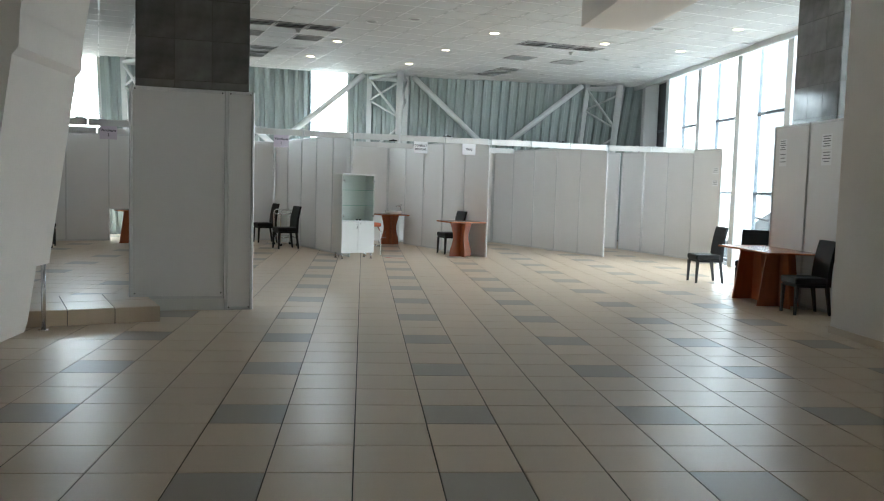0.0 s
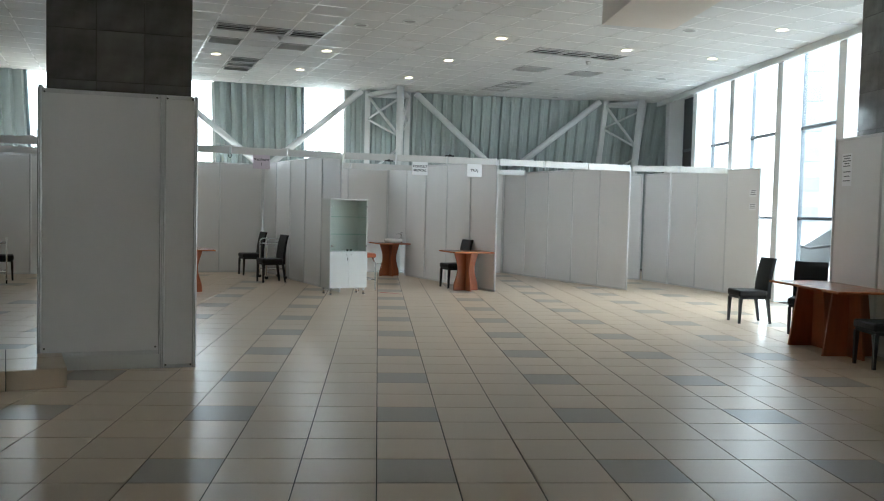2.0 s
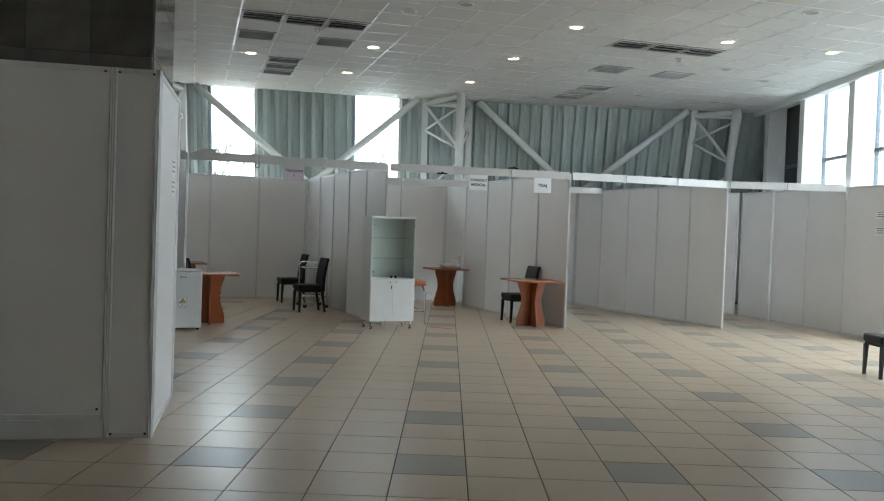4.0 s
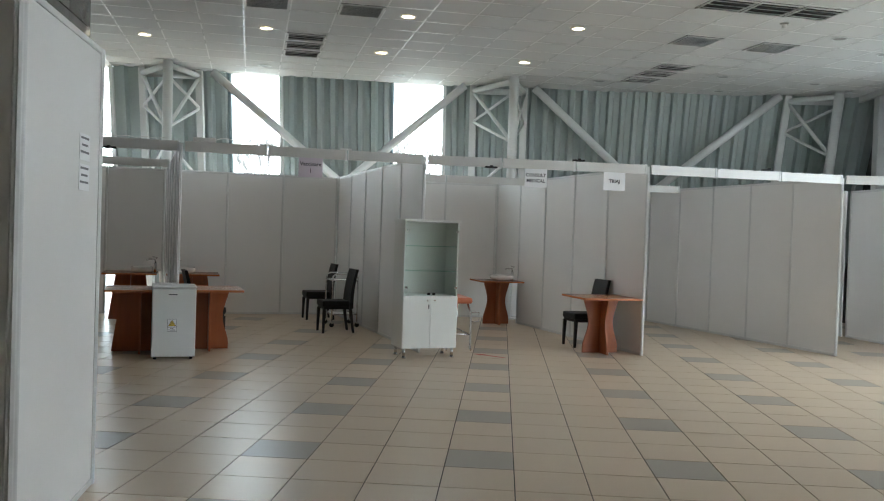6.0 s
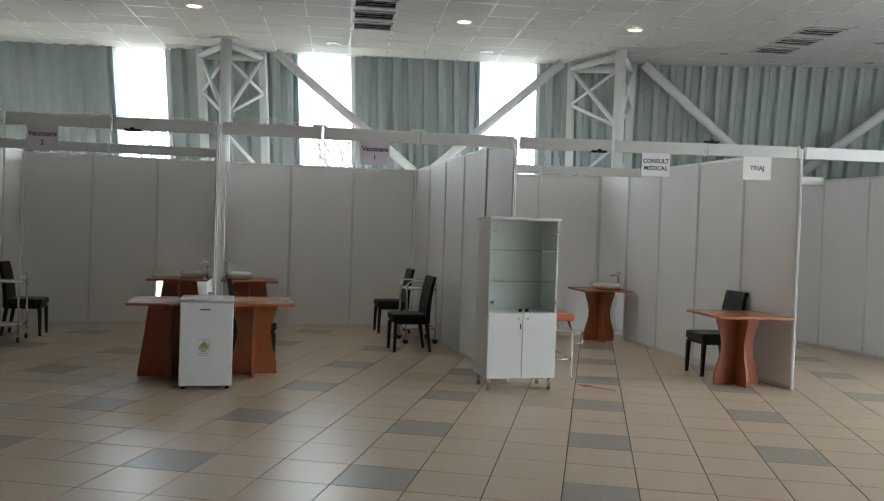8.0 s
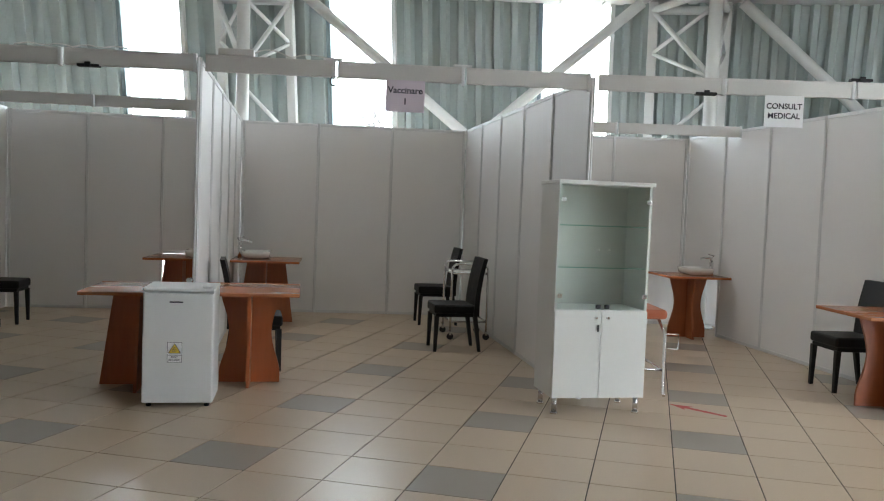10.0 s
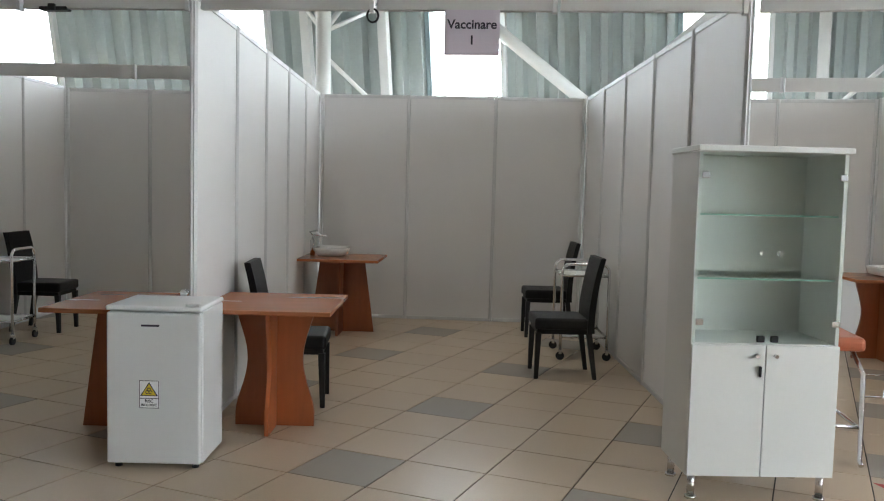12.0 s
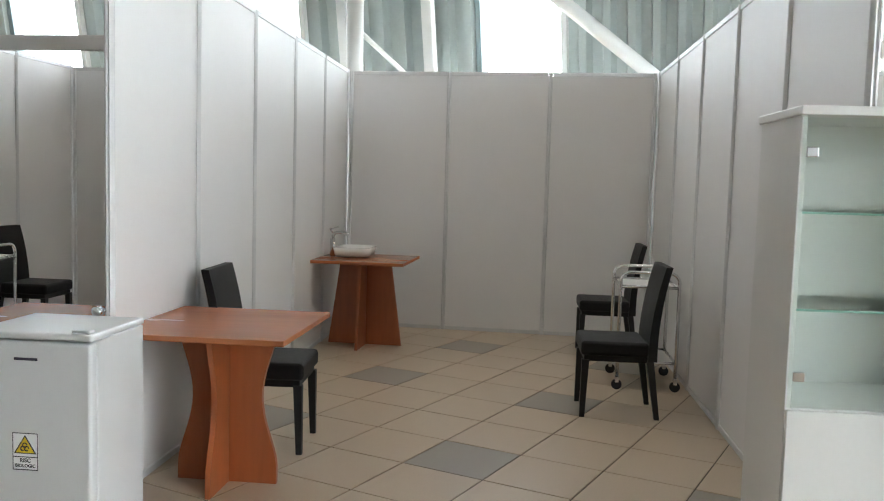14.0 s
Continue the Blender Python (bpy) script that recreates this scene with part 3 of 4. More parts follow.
for x, y in ((-2.27, 19.85), (-2.46, 20.43), (-2.62, 20.98), (3.52, 21.20), (3.36, 21.77), (3.23, 22.4)):
    vent(*on_grid(x, y), YAW, 0.57, 0.42, 3, GR)
for x, y in ((-1.96, 16.76), (-1.37, 16.93), (-0.80, 17.11), (3.43, 17.55), (3.99, 17.73), (4.58, 17.91)):
    vent(*on_grid(x, y), YAW, 0.57, 0.5, 3, GR)
for x, y in ((-2.29, 17.92), (-1.14, 18.26), (3.48, 19.38), (4.585, 19.7)):
    vent(*on_grid(x, y), YAW, 0.57, 0.56, 8, "square return-air grille in the ceiling")
for x, y in ((4.34, 18.54), (-1.28, 17.35)):
    d = thing("smoke_detector", pose(x, y, CEIL - 0.004), "small beige smoke detector under the ceiling", "smoke detector", "smoke detectors")
    part("base", rod((0, 0, -0.02), (0, 0, 0.0), 0.055, 20), M_BEAM, d)
    part("sensor_head", rod((0, 0, -0.065), (0, 0, -0.018), 0.035, 16), M_VENT, d)


# ---- tables ----
def table(m, w, d, label, h=0.75, straight=False):
    """A cherry table: a flat top on two crossed panels with waisted edges."""
    t = thing("table", m, label, "table", "cherry wood tables")
    part("tabletop", solid((-w / 2, -d / 2, h - 0.026), (w / 2, d / 2, h), 0.004), M_WOODTOP, t)

    def waisted(half, thick, along):
        bm = bmesh.new()
        n = 18
        zs = [0.002 + (h - 0.029) * k / n for k in range(n + 1)]
        out = []
        for z in zs:
            u = z / h
            out.append(half * (1.3 - 0.42 * u) if straight else half * (1.0 - 0.30 * math.sin(math.pi * min(1, max(0, (u - 0.12) / 0.85))) ** 1.5))
        f = [[bm.verts.new((s * o, y, z)) for z, o in zip(zs, out) for s in (-1, 1)] for y in (-thick / 2, thick / 2)]
        for k in range(n):
            a, b, c, e = 2 * k, 2 * k + 1, 2 * k + 3, 2 * k + 2
            bm.faces.new((f[0][a], f[0][b], f[0][c], f[0][e]))
            bm.faces.new((f[1][a], f[1][e], f[1][c], f[1][b]))
            bm.faces.new((f[0][a], f[0][e], f[1][e], f[1][a]))
            bm.faces.new((f[0][b], f[1][b], f[1][c], f[0][c]))
        bm.faces.new((f[0][0], f[1][0], f[1][1], f[0][1]))
        bm.faces.new((f[0][-2], f[0][-1], f[1][-1], f[1][-2]))
        if along:
            bm.transform(Matrix.Rotation(math.pi / 2, 4, "Z"))
        return bm
    part("leg_panel", waisted(w * 0.31, 0.026, False), M_WOOD, t)
    bm = waisted(d * 0.31, 0.024, True)
    part("leg_panel", bm, M_WOOD, t)
    return t


# ---- chairs ----
def chair(m, label="black faux-leather dining chair with a high back"):
    """The chair faces its local -y; its back is at +y."""
    c = thing("chair", m, label, "chair", "black chairs")
    bm = bmesh.new()
    box(bm, (-0.215, -0.22, 0.385), (0.215, 0.19, 0.475))
    soften(bm, 0.022, 3)
    part("seat", bm, M_LEATHER, c)
    part("seat_apron", solid((-0.2, -0.2, 0.35), (0.2, 0.185, 0.388), 0.006), M_LEATHER, c)
    bm = bmesh.new()
    n = 8
    rings = []
    for k in range(n + 1):
        u = k / n
        z, y = 0.36 + u * 0.58, 0.185 + 0.085 * u * u
        th = 0.055 - 0.015 * u
        rings.append([bm.verts.new((x, yy, z)) for x, yy in ((-0.21, y), (0.21, y), (0.21, y + th), (-0.21, y + th))])
    for u, v in zip(rings, rings[1:]):
        for k in range(4):
            bm.faces.new((u[k], u[(k + 1) % 4], v[(k + 1) % 4], v[k]))
    bm.faces.new(rings[0][::-1])
    bm.faces.new(rings[-1])
    bmesh.ops.bevel(bm, geom=[e for e in bm.edges if e.calc_face_angle(0) > 0.8], offset=0.012, segments=2, affect="EDGES")
    part("backrest", bm, M_LEATHER, c)
    for sx in (-1, 1):
        for y0, y1 in ((-0.19, -0.2), (0.2, 0.255)):
            bm = bmesh.new()
            top, foot = 0.022, 0.015
            v = [bm.verts.new((sx * 0.185 + a * top, y0 + b * top, 0.36)) for a, b in ((-1, -1), (1, -1), (1, 1), (-1, 1))]
            w = [bm.verts.new((sx * 0.187 + a * foot, y1 + b * foot, 0.0)) for a, b in ((-1, -1), (1, -1), (1, 1), (-1, 1))]
            for k in range(4):
                bm.faces.new((v[k], v[(k + 1) % 4], w[(k + 1) % 4], w[k]))
            bm.faces.new(v)
            bm.faces.new(w[::-1])
            part("leg", bm, M_BLACK, c)
    return c


def trolley(m):
    t = thing("trolley", m, "chrome instrument trolley with glass shelves on castors", "trolley", "instrument trolleys")
    w, d, h = 0.26, 0.2, 0.83
    top = h - 0.1
    for sx in (-1, 1):
        x, r = sx * w, 0.07
        bend = [(k * math.pi / 12) for k in range(7)]
        hoop = [(x, -d, 0.09), (x, -d, h - r)] + [(x, -d + r - r * math.cos(a), h - r + r * math.sin(a)) for a in bend]
        hoop += [(x, d - r + r * math.sin(a), h - r + r * math.cos(a)) for a in bend] + [(x, d, h - r), (x, d, 0.09)]
        part("hoop", polytube(hoop, 0.0125, 10), M_CHROME, t)
        for sy in (-1, 1):
            wheel = part("castor", rod((x - 0.012, sy * d, 0.036), (x + 0.012, sy * d, 0.036), 0.036, 16), M_BLACK, t)
            part("fork", solid((x - 0.018, sy * d - 0.014, 0.05), (x + 0.018, sy * d + 0.014, 0.095), 0.004), M_CHROME, wheel)
    for z in (0.2, top):
        for sy in (-1, 1):
            part("rail", rod((-w, sy * d, z), (w, sy * d, z), 0.011), M_CHROME, t)
        for sx in (-1, 1):
            part("rail", rod((sx * w, -d, z), (sx * w, d, z), 0.011), M_CHROME, t)
        part("shelf", solid((-w + 0.012, -d + 0.012, z - 0.012), (w - 0.012, d - 0.012, z - 0.004), 0.002), M_WHITE, t)
    return t


def sink(m):
    s = thing("wash_basin", m, "white ceramic basin with a chrome tap on a table", "sink", "wash basins")
    bm = bmesh.new()
    rings = []
    for hx, hy, z in ((0.13, 0.10, 0.0), (0.20, 0.155, 0.02), (0.215, 0.17, 0.082), (0.20, 0.155, 0.086), (0.185, 0.14, 0.04), (0.05, 0.04, 0.022)):
        ring = []
        for k in range(32):
            an = (k + 0.5) * math.pi / 16
            c, s_ = math.cos(an), math.sin(an)
            f = (abs(c) ** 5 + abs(s_) ** 5) ** -0.2
            ring.append(bm.verts.new((hx * c * f, hy * s_ * f, z)))
        rings.append(ring)
    for u, v in zip(rings, rings[1:]):
        for k in range(32):
            bm.faces.new((u[k], u[(k + 1) % 32], v[(k + 1) % 32], v[k])).smooth = True
    bm.faces.new(rings[0][::-1])
    bm.faces.new(rings[-1])
    part("bowl", bm, M_CERAMIC, s)
    tap = part("tap", polytube([(0, 0.2, 0), (0, 0.2, 0.17), (0, 0.18, 0.2), (0, 0.12, 0.205), (0, 0.06, 0.19)], 0.014), M_CHROME, s)
    part("tap_base", rod((0, 0.2, 0.0), (0, 0.2, 0.15), 0.024), M_CHROME, tap)
    part("lever", polytube([(0, 0.2, 0.2), (0.0, 0.23, 0.23), (0.0, 0.15, 0.25)], 0.008), M_CHROME, tap)
    return s


PY = math.degrees(math.atan2(P2[1] - P1[1], P2[0] - P1[0]))
AX = 23.2   # lean of the side partitions against the tile lines
# booth one
table(pose(-2.79, 17.39, 0, 0, 0, AX), 0.76, 0.80, "cherry wood table against the booth partition")
chair(pose(-3.02, 17.95, 0, 0, 0, 117))
table(pose(-4.17, 20.52, 0, 0, 0, AX - 2), 0.80, 0.80, "cherry wood table carrying a wash basin", straight=True)
sink(pose(-4.33, 20.58, 0.75, 0, 0, AX + 90))
chair(pose(-1.685, 19.665, 0, 0, 0, -65))
chair(pose(-2.33, 21.41, 0, 0, 0, -66))
trolley(pose(-1.745, 20.545, 0, 0, 0, 113))
# booth two
table(pose(-3.48, 16.98, 0, 0, 0, AX), 0.78, 0.78, "cherry wood table behind the small fridge", straight=True)
table(pose(-5.06, 20.2, 0, 0, 0, AX - 2), 0.80, 0.80, "cherry wood table carrying a wash basin", straight=True)
sink(pose(-4.92, 20.3, 0.75, 0, 0, AX - 90))
chair(pose(-6.62, 19.1, 0, 0, 0, AX + 90))
trolley(pose(-6.52, 18.45, 0, 0, 0, AX))
# consultation booth
table(pose(0.71, 21.78, 0, 0, 0, AX - 4), 0.74, 0.74, "cherry wood table carrying a wash basin")
sink(pose(0.79, 21.85, 0.75, 0, 0, AX - 90))
table(pose(2.12, 18.58, 0, 0, 0, 18), 0.80, 0.80, "cherry wood triage table by the booth partition")
chair(pose(1.95, 19.22, 0, 0, 0, 20 - 90))
# reception desk by the glazing
table(pose(5.66, 12.38, 0, 0, 0, 2), 0.74, 0.76, "cherry wood desk beside the glazed wall", straight=True)
table(pose(5.66, 11.61, 0, 0, 0, 2), 0.74, 0.76, "cherry wood desk beside the glazed wall", straight=True)
chair(pose(5.80, 14.48, 0, 0, 0, -90))
chair(pose(6.1, 13.36, 0, 0, 0, -35))
chair(pose(5.68, 10.98, 0, 0, 0, -92))


# ---- display cabinet ----
cabm = pose(-0.372, 17.24, 0, 0, 0, 25)
cab = thing("display_cabinet", cabm, "tall white cabinet with glass upper doors on steel legs", "cabinet")
W, D, H = 0.70, 0.42, 1.645
part("side_panel", solid((0, 0.02, 0.12), (0.018, D, H), 0.002), M_WHITE, cab)
part("side_panel", solid((W - 0.018, 0.02, 0.12), (W, D, H), 0.002), M_WHITE, cab)
part("back_panel", solid((0.018, D - 0.01, 0.12), (W - 0.018, D - 0.002, H), 0), M_WHITE, cab)
part("bottom_panel", solid((0.018, 0.02, 0.12), (W - 0.018, D - 0.01, 0.138), 0.001), M_WHITE, cab)
part("mid_panel", solid((0.018, 0.022, 0.735), (W - 0.018, D - 0.01, 0.753), 0.001), M_WHITE, cab)
part("top_panel", solid((-0.012, -0.012, H), (W + 0.012, D + 0.005, H + 0.028), 0.004), M_WHITE, cab)
for z in (1.05, 1.35):
    part("glass_shelf", solid((0.02, 0.05, z), (W - 0.02, D - 0.012, z + 0.007), 0.001), M_GLASS_GREEN, cab, "greenish glass shelf").visible_shadow = False
    part("shelf_edge", solid((0.02, 0.046, z), (W - 0.02, 0.0495, z + 0.007), 0), M_SHELFEDGE, cab, "green polished edge of a glass shelf")
for k in range(2):
    xa, xb = (0.002, W / 2 - 0.002) if k == 0 else (W / 2 + 0.002, W - 0.002)
    door = part("door", solid((xa, 0.0, 0.122), (xb, 0.018, 0.748), 0.002), M_WHITE, cab)
    xs = W / 2 + (-0.045 if k == 0 else 0.045)
    part("knob", rod((xs, -0.022, 0.70), (xs, 0, 0.70), 0.009), M_CHROME, door)
    pane = part("glass_door", solid((xa, 0.004, 0.757), (xb, 0.009, H - 0.006), 0.001, seg=1), M_GLASS_GREEN, cab, "clear glass door")
    pane.visible_shadow = False
    part("lock", solid((W / 2 + (-0.05 if k == 0 else 0.015), -0.016, 0.765), (W / 2 + (-0.015 if k == 0 else 0.05), 0.0035, 0.795), 0.004), M_BLACK, pane)
    xh = 0.012 if k == 0 else W - 0.047
    for z in (0.84, 1.52):
        part("hinge", solid((xh, -0.006, z), (xh + 0.035, 0.0035, z + 0.03), 0.003), M_CHROME, pane)
    part("pull", rod((W / 2 + (-0.04 if k == 0 else 0.04), -0.016, 1.18), (W / 2 + (-0.04 if k == 0 else 0.04), 0.0038, 1.18), 0.010), M_WHITE, pane)
part("key", solid((W / 2 - 0.03, -0.012, 0.60), (W / 2 - 0.02, -0.0005, 0.65), 0.002), M_BLACK, cab)
for x in (0.04, W - 0.04):
    for y in (0.05, D - 0.05):
        leg = part("leg", rod((x, y, 0.012), (x, y, 0.121), 0.018, 16), M_CHROME, cab)
        part("foot", rod((x, y, 0), (x, y, 0.013), 0.027, 16), M_CHROME, leg)

# ---- fridge ----
frm = pose(-3.065, 16.335, 0, 0, 0, 23.5)
fr = thing("fridge", frm, "small white undercounter fridge with a biohazard notice", "fridge")
part("body", solid((0, 0.05, 0.025), (0.47, 0.42, 0.80), 0.006), M_FRIDGE, fr)
d = part("door", solid((0, 0, 0.03), (0.47, 0.046, 0.795), 0.012, seg=3), M_FRIDGE, fr)
part("badge", solid((0.175, -0.002, 0.725), (0.265, 0.001, 0.735), 0), M_INK, d, "dark maker's badge as a plain bar")
part("top", solid((-0.004, 0.0, 0.802), (0.474, 0.425, 0.828), 0.01, seg=3), M_FRIDGE, fr)
part("hinge_cover", solid((0.39, 0.01, 0.828), (0.46, 0.05, 0.842), 0.005), M_FRIDGE, fr)
for x in (0.04, 0.43):
    for y in (0.06, 0.38):
        part("foot", rod((x, y, 0), (x, y, 0.027), 0.018), M_BLACK, fr)
sign = part("hazard_notice", solid((-0.049, -0.0022, -0.07), (0.049, -0.0002, 0.07), 0), M_PAPER, d, "white notice with a yellow warning triangle")
sign.matrix_basis = pose(0.215, 0, 0.385)
for off, mat, s in ((-0.0032, M_INK, 0.044), (-0.0042, M_YELLOW, 0.036)):
    b2 = bmesh.new()
    tri = [(-s, -0.008 + (0.044 - s) * 0.5), (s, -0.008 + (0.044 - s) * 0.5), (0, -0.008 + 1.6 * s + (0.044 - s) * 0.6)]
    va = [b2.verts.new((x, off, z)) for x, z in tri]
    vb = [b2.verts.new((x, off + 0.0008, z)) for x, z in tri]
    b2.faces.new(va)
    b2.faces.new(vb[::-1])
    for k in range(3):
        b2.faces.new((va[k], va[(k + 1) % 3], vb[(k + 1) % 3], vb[k]))
    part("triangle", b2, mat, sign)
for an in (90, 210, 330):
    cx, cz = 0.0085 * math.cos(radians(an)), 0.016 + 0.0085 * math.sin(radians(an))
    part("hazard_mark", polytube([(cx + 0.0085 * math.cos(k * math.pi / 6), -0.0046, cz + 0.0085 * math.sin(k * math.pi / 6)) for k in range(11)], 0.0022, 5), M_INK, sign)
part("frame_line", solid((-0.047, -0.003, -0.022), (0.047, -0.0022, -0.019), 0), M_INK, sign)
for xa, xb, za, zb in ((-0.049, 0.049, 0.067, 0.07), (-0.049, 0.049, -0.07, -0.067), (-0.049, -0.0465, -0.067, 0.067), (0.0465, 0.049, -0.067, 0.067)):
    part("frame_line", solid((xa, -0.003, za), (xb, -0.0022, zb), 0), M_INK, sign)
lettering("lettering", "RISC", 0.021, M_INK, sign, pose(0, -0.0026, -0.034, 90))
lettering("lettering", "BIOLOGIC", 0.017, M_INK, sign, pose(0, -0.0026, -0.054, 90))

# ---- examination stool behind the cabinet ----
st = thing("examination_chair", pose(0.15, 18.58, 0, 0, 0, 16), "orange padded sampling chair on a chrome frame", "chair")
bm = solid((-0.22, -0.3, 0.60), (0.2, 0.45, 0.68), 0.03, seg=3)
part("seat_pad", bm, M_ORANGE, st)
part("backrest", solid((-0.2, 0.46, 0.66), (0.18, 0.54, 1.02), 0.03, pose(0, 0, 0, -8), seg=3), M_WHITE, st)
for x in (-0.17, 0.15):
    part("leg", polytube([(x, -0.45, 0.012), (x, -0.42, 0.03), (x, -0.40, 0.5), (x, -0.2, 0.6)], 0.014), M_CHROME, st)
    part("leg", polytube([(x, 0.42, 0.012), (x, 0.4, 0.3), (x, 0.35, 0.6)], 0.014), M_CHROME, st)
    part("side_bar", rod((x, -0.40, 0.2), (x, 0.40, 0.2), 0.011), M_CHROME, st)
part("cross_bar", rod((-0.17, -0.40, 0.21), (0.15, -0.40, 0.21), 0.011), M_CHROME, st)
part("foot_loop", polytube([(0.15, -0.4, 0.38), (0.26, -0.4, 0.38), (0.26, -0.4, 0.5), (0.15, -0.4, 0.5)], 0.006), M_CHROME, st)

# ---- red floor arrow ----
ar = pose(0.46, 17.955, 0.0005, 0, 0, -32)
bm = bmesh.new()
pts = [(0, 0), (0.17, 0.07), (0.14, 0.025), (0.47, 0.02), (0.47, -0.02), (0.14, -0.025), (0.17, -0.07)]
for z in (0.0, 0.0015):
    bm.faces.new([bm.verts.new((x, y, z)) for x, y in pts])
single("floor_arrow", bm, M_RED, "red tape arrow stuck on the floor tiles", "floor marking", m=ar)


# ---- notices ----
def paper(m, w, h, label, text="", size=0.05, mat=None, bars=0):
    p = thing("notice", m, label, "paper sign", "paper notices")
    part("sheet", solid((-w / 2, -0.0008, -h / 2), (w / 2, 0.0008, h / 2), 0), mat or M_PAPER, p)
    if text:
        lines = text.split("\n")
        for i, line in enumerate(lines):
            lettering("lettering", line, size, M_INK, p, pose(0, -0.0012, (len(lines) - 1 - 2 * i) * size * 0.62, 90))
    for i in range(bars):
        s = (0.75, 0.6, 0.8, 0.5, 0.7)[i % 5]
        part("text_bar", solid((-w * s / 2, -0.002, h * (0.36 - 0.8 * i / bars) - 0.007), (w * s / 2, -0.0008, h * (0.36 - 0.8 * i / bars) + 0.004), 0), M_PRINT, p)
    return p


def on_line(a, b, f, z, off=-0.035):
    an = math.atan2(b[1] - a[1], b[0] - a[0])
    p = between(a, b, f)
    return pose(p[0] - math.sin(an) * off, p[1] + math.cos(an) * off, z, 0, 0, math.degrees(an))


paper(on_line(P1, P2, 0.515, 2.262, -0.026), 0.29, 0.235, "lilac paper sign hanging from the header", "Vaccinare\n1", 0.066, M_LILAC)
paper(on_line(P0, P1, 0.455, 2.262, -0.026), 0.29, 0.235, "lilac paper sign hanging from the header", "Vaccinare\n2", 0.066, M_LILAC)
paper(on_line(P2, P3, 0.488, 2.262, -0.026), 0.29, 0.235, "white paper sign hanging from the header", "CONSULT\nMEDICAL", 0.058)
paper(on_line(P2, P3, 0.843, 2.262, -0.026), 0.29, 0.235, "white paper sign hanging from the header", "TRIAJ", 0.062)
WRITE = "white paper notice with printed lines on a panel"
for z, n in ((1.98, 3), (1.72, 3)):
    paper(pose(7.545, 18.29, z, 0, 0, -75), 0.2, 0.13, WRITE, bars=n)
paper(pose(6.052, 12.48, 2.215, 0, 0, -90.6), 0.22, 0.19, WRITE, bars=5)
paper(pose(6.052, 12.47, 2.02, 0, 0, -90.6), 0.21, 0.2, WRITE, bars=3)
paper(pose(6.040, 11.3, 2.22, 0, 0, -90.6), 0.25, 0.2, WRITE, bars=5)
paper(pose(6.040, 11.29, 2.01, 0, 0, -90.6), 0.25, 0.2, WRITE, bars=4)
for z, n in ((1.9, 3), (1.74, 3)):
    v = colm @ Vector((1.31 + 0.007, 1.02, z))
    paper(pose(v.x, v.y, v.z, 0, 0, 102.5), 0.2, 0.14, WRITE, bars=n)

# ---- small fittings on the headers ----
for a, b, f, z in ((P0, P1, 0.73, -0.124), (P2, P3, 0.29, -0.124), (P2, P3, 0.68, 0.012), (P3, P4, 0.6, 0.012)):
    s = thing("spot_lamp", on_line(a, b, f, HEAD + z, 0.0), "black clip-on spot lamp fixed to the header", "lamp", "clip spot lamps")
    part("arm", solid((-0.08, -0.03, -0.004), (0.08, 0.03, 0.018), 0.006), M_BLACK, s)
    part("clip", solid((-0.02, -0.045, -0.008), (0.02, -0.027, 0.03), 0.004), M_BLACK, s)
for a, b, f in ((P1, P2, 0.33), (P1, P2, 0.66), (P0, P1, 0.3)):
    single("bracket", solid((-0.07, -0.02, 0), (0.07, 0.02, 0.02), 0.005), M_ALU, "flat metal bracket on top of the header", "bracket", "header brackets", m=on_line(a, b, f, HEAD + 0.003, 0.0))
bxm = on_line(P1, P2, 0.09, HEAD + 0.003, 0.0)
single("junction_box", solid((-0.13, -0.04, 0), (0.13, 0.04, 0.05), 0.006), M_BEAM, "white cable junction box on the header", "junction box", m=bxm)
pts = []
for k in range(25):
    u = k / 24
    p = between(P1, P2, 0.12 + 0.3 * u)
    pts.append((p[0], p[1] + 0.01, HEAD + 0.012 + 0.06 * abs(math.sin(u * 9)) * (1 - u)))
single("cable", polytube(pts, 0.005, 6), M_BEAM, "loose white cable along the header", "cable")

hk = on_line(P1, P2, 0.335, HEAD - 0.112, -0.02)
single("cable_loop", polytube([(0.03 * math.cos(k * math.pi / 8), 0, -0.035 + 0.035 * math.sin(k * math.pi / 8)) for k in range(5, 21)] , 0.006, 6), M_BLACK,
       "black cable loop hanging under the header", "cable", m=hk)
pts = [(between(P0, P1, 0.55 + 0.4 * k / 20)[0], between(P0, P1, 0.55 + 0.4 * k / 20)[1], HEAD + 0.01 + 0.02 * abs(math.sin(k * 0.9))) for k in range(21)]
single("cable", polytube(pts, 0.005, 6), M_BEAM, "loose white cable along the header", "cable")
lk = thing("door_stop", Matrix.Translation((-3.025, 16.88, 0.835)), "small chrome stop clamped to the partition post", "fitting")
part("knob", rod((0, -0.03, 0), (0, 0.0, 0), 0.022, 16), M_CHROME, lk)
part("neck", rod((0.0, 0, 0), (0, 0.03, 0), 0.012, 12), M_CHROME, lk)
for x, z in ((0.04, 0.2), (0.97, 0.2), (0.04, 2.46), (0.97, 2.46), (1.06, 0.03), (1.28, 0.03), (1.06, 2.46), (1.28, 2.46)):
    v = colm @ Vector((x, -0.014, z))
    single("screw", rod((0, 0, 0), (0, -0.004, 0), 0.008, 10), M_DARK, "dark screw head in the screen's rail", "screw", "screen screws", m=pose(v.x, v.y, v.z, 0, 0, 12.5))

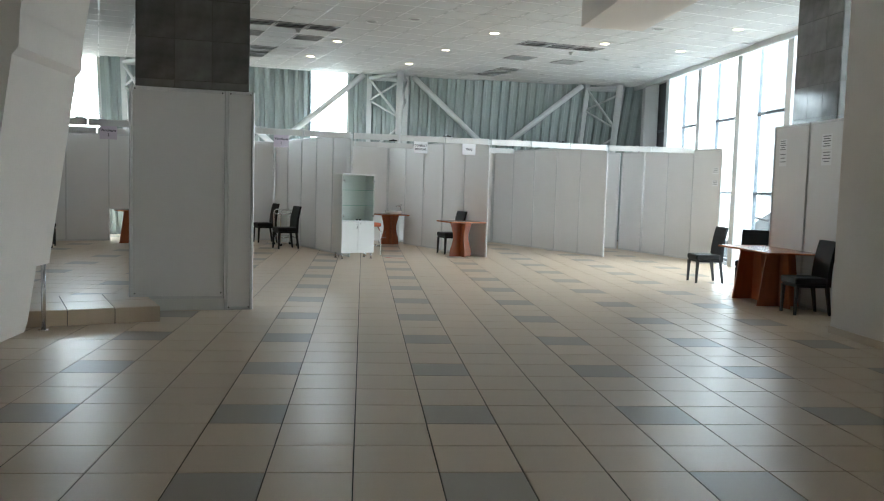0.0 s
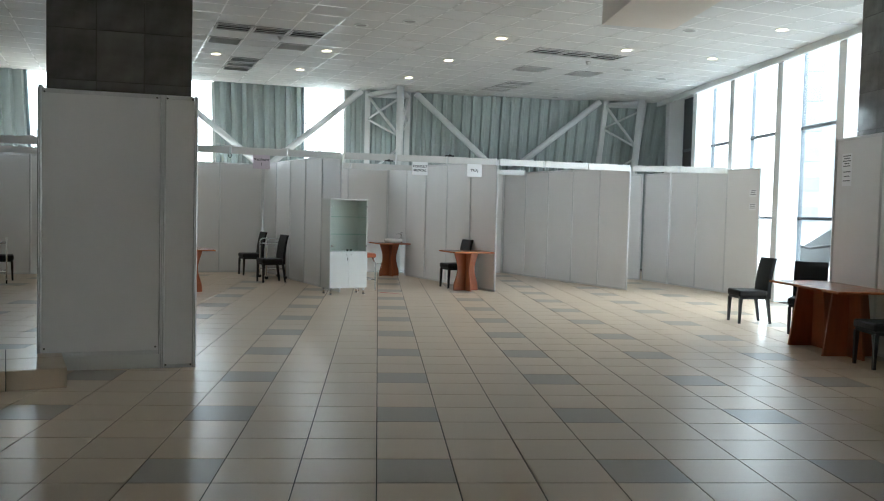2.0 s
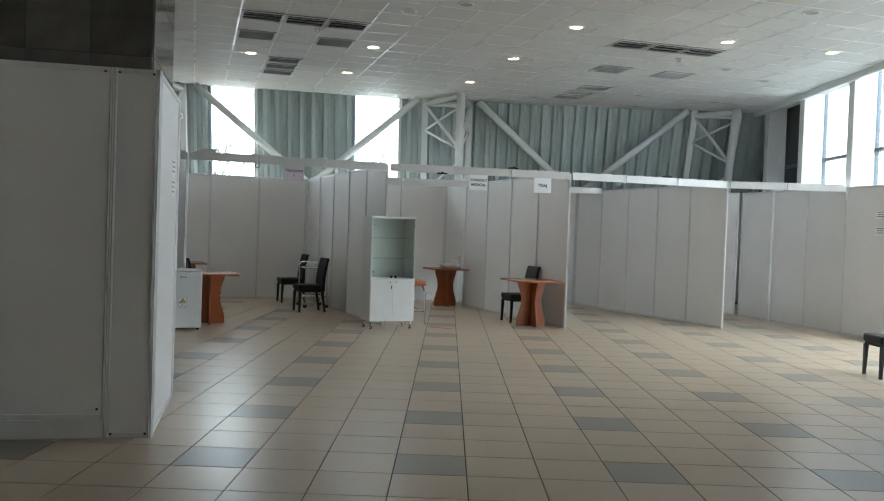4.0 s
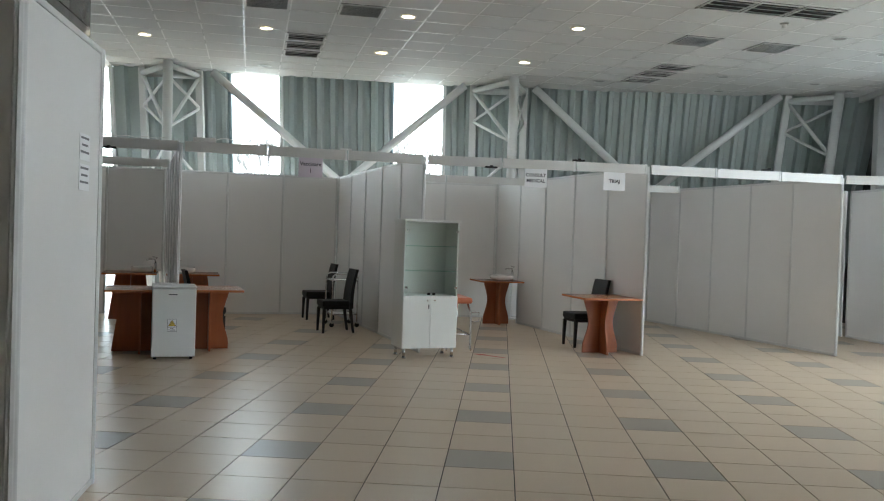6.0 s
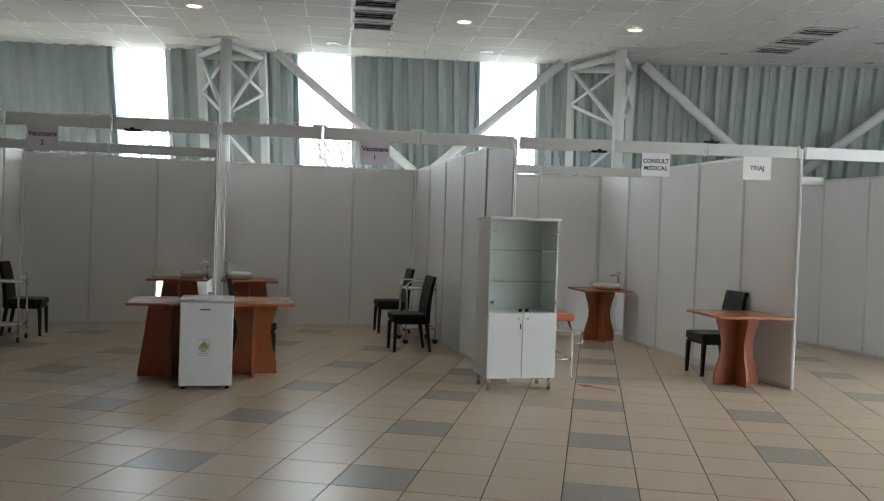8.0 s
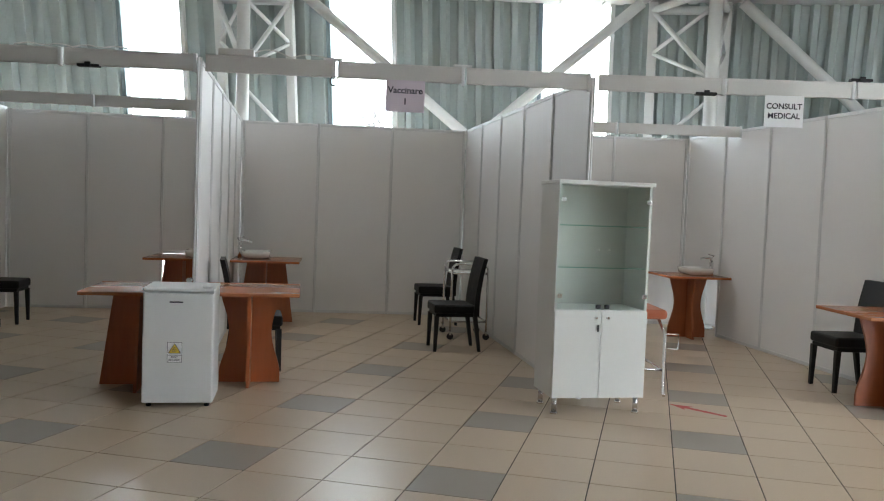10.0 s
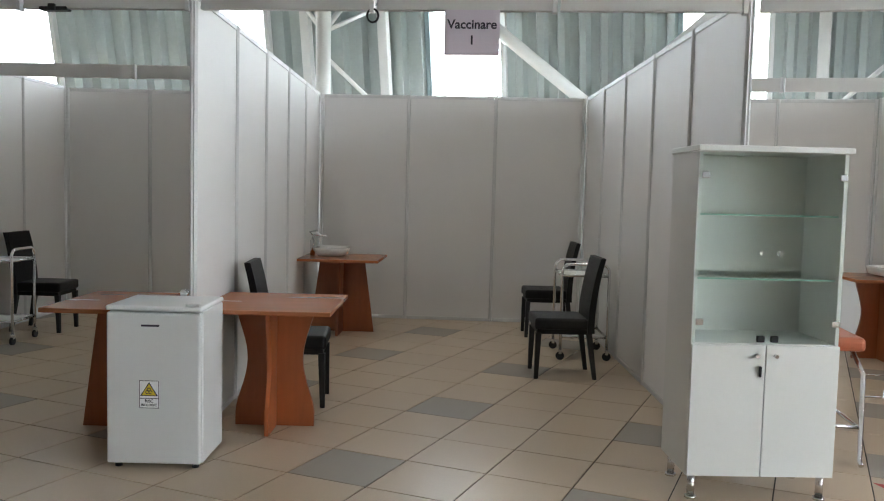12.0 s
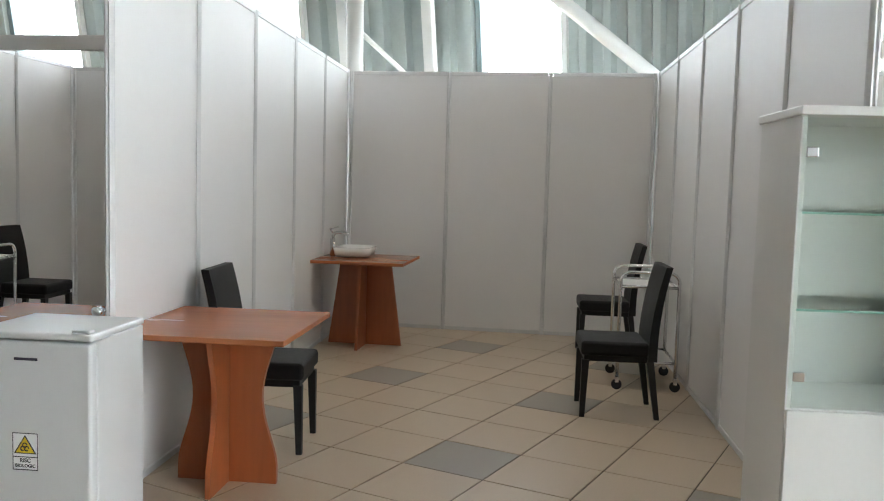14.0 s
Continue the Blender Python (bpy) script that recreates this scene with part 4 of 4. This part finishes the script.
# ---- outside: grey ramp, tower block, bare trees, parapet ----
rp = thing("ramp", pose(9.2, 0, 0), "grey sloping ramp flank outside the glazing", "ramp", kind="structure")
bm = bmesh.new()
pr = [(8.0, 4.38), (20.79, -0.1), (22.2, -0.1), (22.2, 0.0), (8.0, 5.0)]
lo = [bm.verts.new((0, y, z)) for y, z in pr]
hi = [bm.verts.new((0.25, y, z)) for y, z in pr]
for k in range(len(pr)):
    bm.faces.new((lo[k], lo[(k + 1) % 5], hi[(k + 1) % 5], hi[k]))
bm.faces.new(lo)
bm.faces.new(hi[::-1])
part("flank", bm, M_GREYPAINT, rp)
part("handrail", polytube([(-0.1, 20.6, 0.98), (-0.1, 19.8, 0.99), (-0.1, 19.0, 0.93), (-0.1, 18.2, 1.02), (-0.1, 17.0, 1.35)], 0.03), M_BLACK, rp)

tw = thing("tower_block", pose(52, 88, -0.12, 0, 0, -30), "pale high-rise apartment block with haze put into its colours", "building")
part("wall", solid((-8, -7, 0), (8, 7, 46), 0), M_TOWER, tw)
part("roof", solid((-8.3, -7.3, 46), (8.3, 7.3, 47), 0), M_TOWER, tw)
win = mesh_of("hazed_facade_window", solid((-1.3, -0.12, 0), (1.3, 0.05, 1.5), 0), M_TOWERGLASS)
bal = mesh_of("balcony", solid((-1.5, -0.9, -0.1), (1.5, 0.0, 0.9), 0), M_TOWER)
for j in range(15):
    for i in range(4):
        o = new("window", win)
        o.parent, o.matrix_basis = tw, pose(-6 + 4 * i, -7, 1.4 + 3 * j)
        if i % 2:
            o = new("balcony", bal)
            o.parent, o.matrix_basis = tw, pose(-6 + 4 * i, -7.05, 0.4 + 3 * j)
        o = new("window", win)
        o.parent, o.matrix_basis = tw, pose(-8, -5 + 3.4 * i, 1.4 + 3 * j, 0, 0, -90)


def bare_tree(x, y, h, seed):
    rng = random.Random(seed)
    t = thing("tree", pose(x, y, -0.12), "leafless winter tree with fine branching twigs", "tree", "bare trees")
    part("trunk", polytube([(0, 0, 0), (0.05, 0.03, h * 0.25), (-0.04, 0, h * 0.45)], 0.14, 8), M_BARK, t)
    bm = bmesh.new()

    def grow(p, d, length, r, depth):
        q = p + d * length
        tube(bm, p, q, r, 5)
        if depth == 0:
            return
        for _ in range(3):
            nd = (d + Vector((rng.uniform(-0.7, 0.7), rng.uniform(-0.7, 0.7), rng.uniform(-0.15, 0.5)))).normalized()
            grow(p + d * length * rng.uniform(0.55, 1.0), nd, length * rng.uniform(0.6, 0.8), r * 0.6, depth - 1)
    for _ in range(4):
        d = Vector((rng.uniform(-0.6, 0.6), rng.uniform(-0.6, 0.6), 1)).normalized()
        grow(Vector((0, 0, h * rng.uniform(0.3, 0.45))), d, h * 0.2, 0.06, 4)
    part("crown", bm, M_BARK, t)


for k, (x, y, h) in enumerate([(-16, 46, 8.5), (-9, 42, 7), (-3.5, 44, 7.5), (-22, 50, 9), (24, 38, 8), (30, 46, 9), (20, 30, 6)]):
    bare_tree(x, y, h, k + 3)

# ---- floor tiles ----
T, X0, Y0 = 0.45, 0.455, 5.91
shape_b = mesh_of("tile", solid((0.0035, 0.0035, -0.006), (T - 0.0035, T - 0.0035, 0.0), 0.0015, seg=1), M_TILE)
shape_g = mesh_of("tile", solid((0.0035, 0.0035, -0.006), (T - 0.0035, T - 0.0035, 0.0), 0.0015, seg=1), M_GREY)
far = {True: ([], []), False: ([], [])}
for i in range(-33, 18):
    for j in range(-22, 47):
        x, y = X0 + i * T, Y0 + j * T
        if x < -14 or x + T > 8.0 or y < -3.5 or y > 26.5:
            continue
        grey = i % 3 == 0 and j % 3 == 0
        if -7 <= i <= 3 and 6 <= j <= 32:
            o = new("tile", shape_g if grey else shape_b)
            o.parent, o.matrix_basis = floor, pose(x, y, random.uniform(-0.0004, 0.0004))
        else:
            vs, fs = far[grey]
            k = len(vs)
            e, c = 0.0035, 0.005
            for inset_, z in ((e, -0.0035), (c, 0.0)):
                vs += [(x + inset_, y + inset_, z), (x + T - inset_, y + inset_, z), (x + T - inset_, y + T - inset_, z), (x + inset_, y + T - inset_, z)]
            fs.append((k + 4, k + 5, k + 6, k + 7))
            fs += [(k + q, k + (q + 1) % 4, k + 4 + (q + 1) % 4, k + 4 + q) for q in range(4)]
for grey, (vs, fs) in far.items():
    me = bpy.data.meshes.new("far_tiles")
    me.from_pydata(vs, [], fs)
    me.materials.append(M_GREYJ if grey else M_TILEJ)
    o = new("far_tiles", me)
    o.parent = floor
    tagged(o, "grey accent tiles" if grey else "beige glazed tiles", kind="stuff")
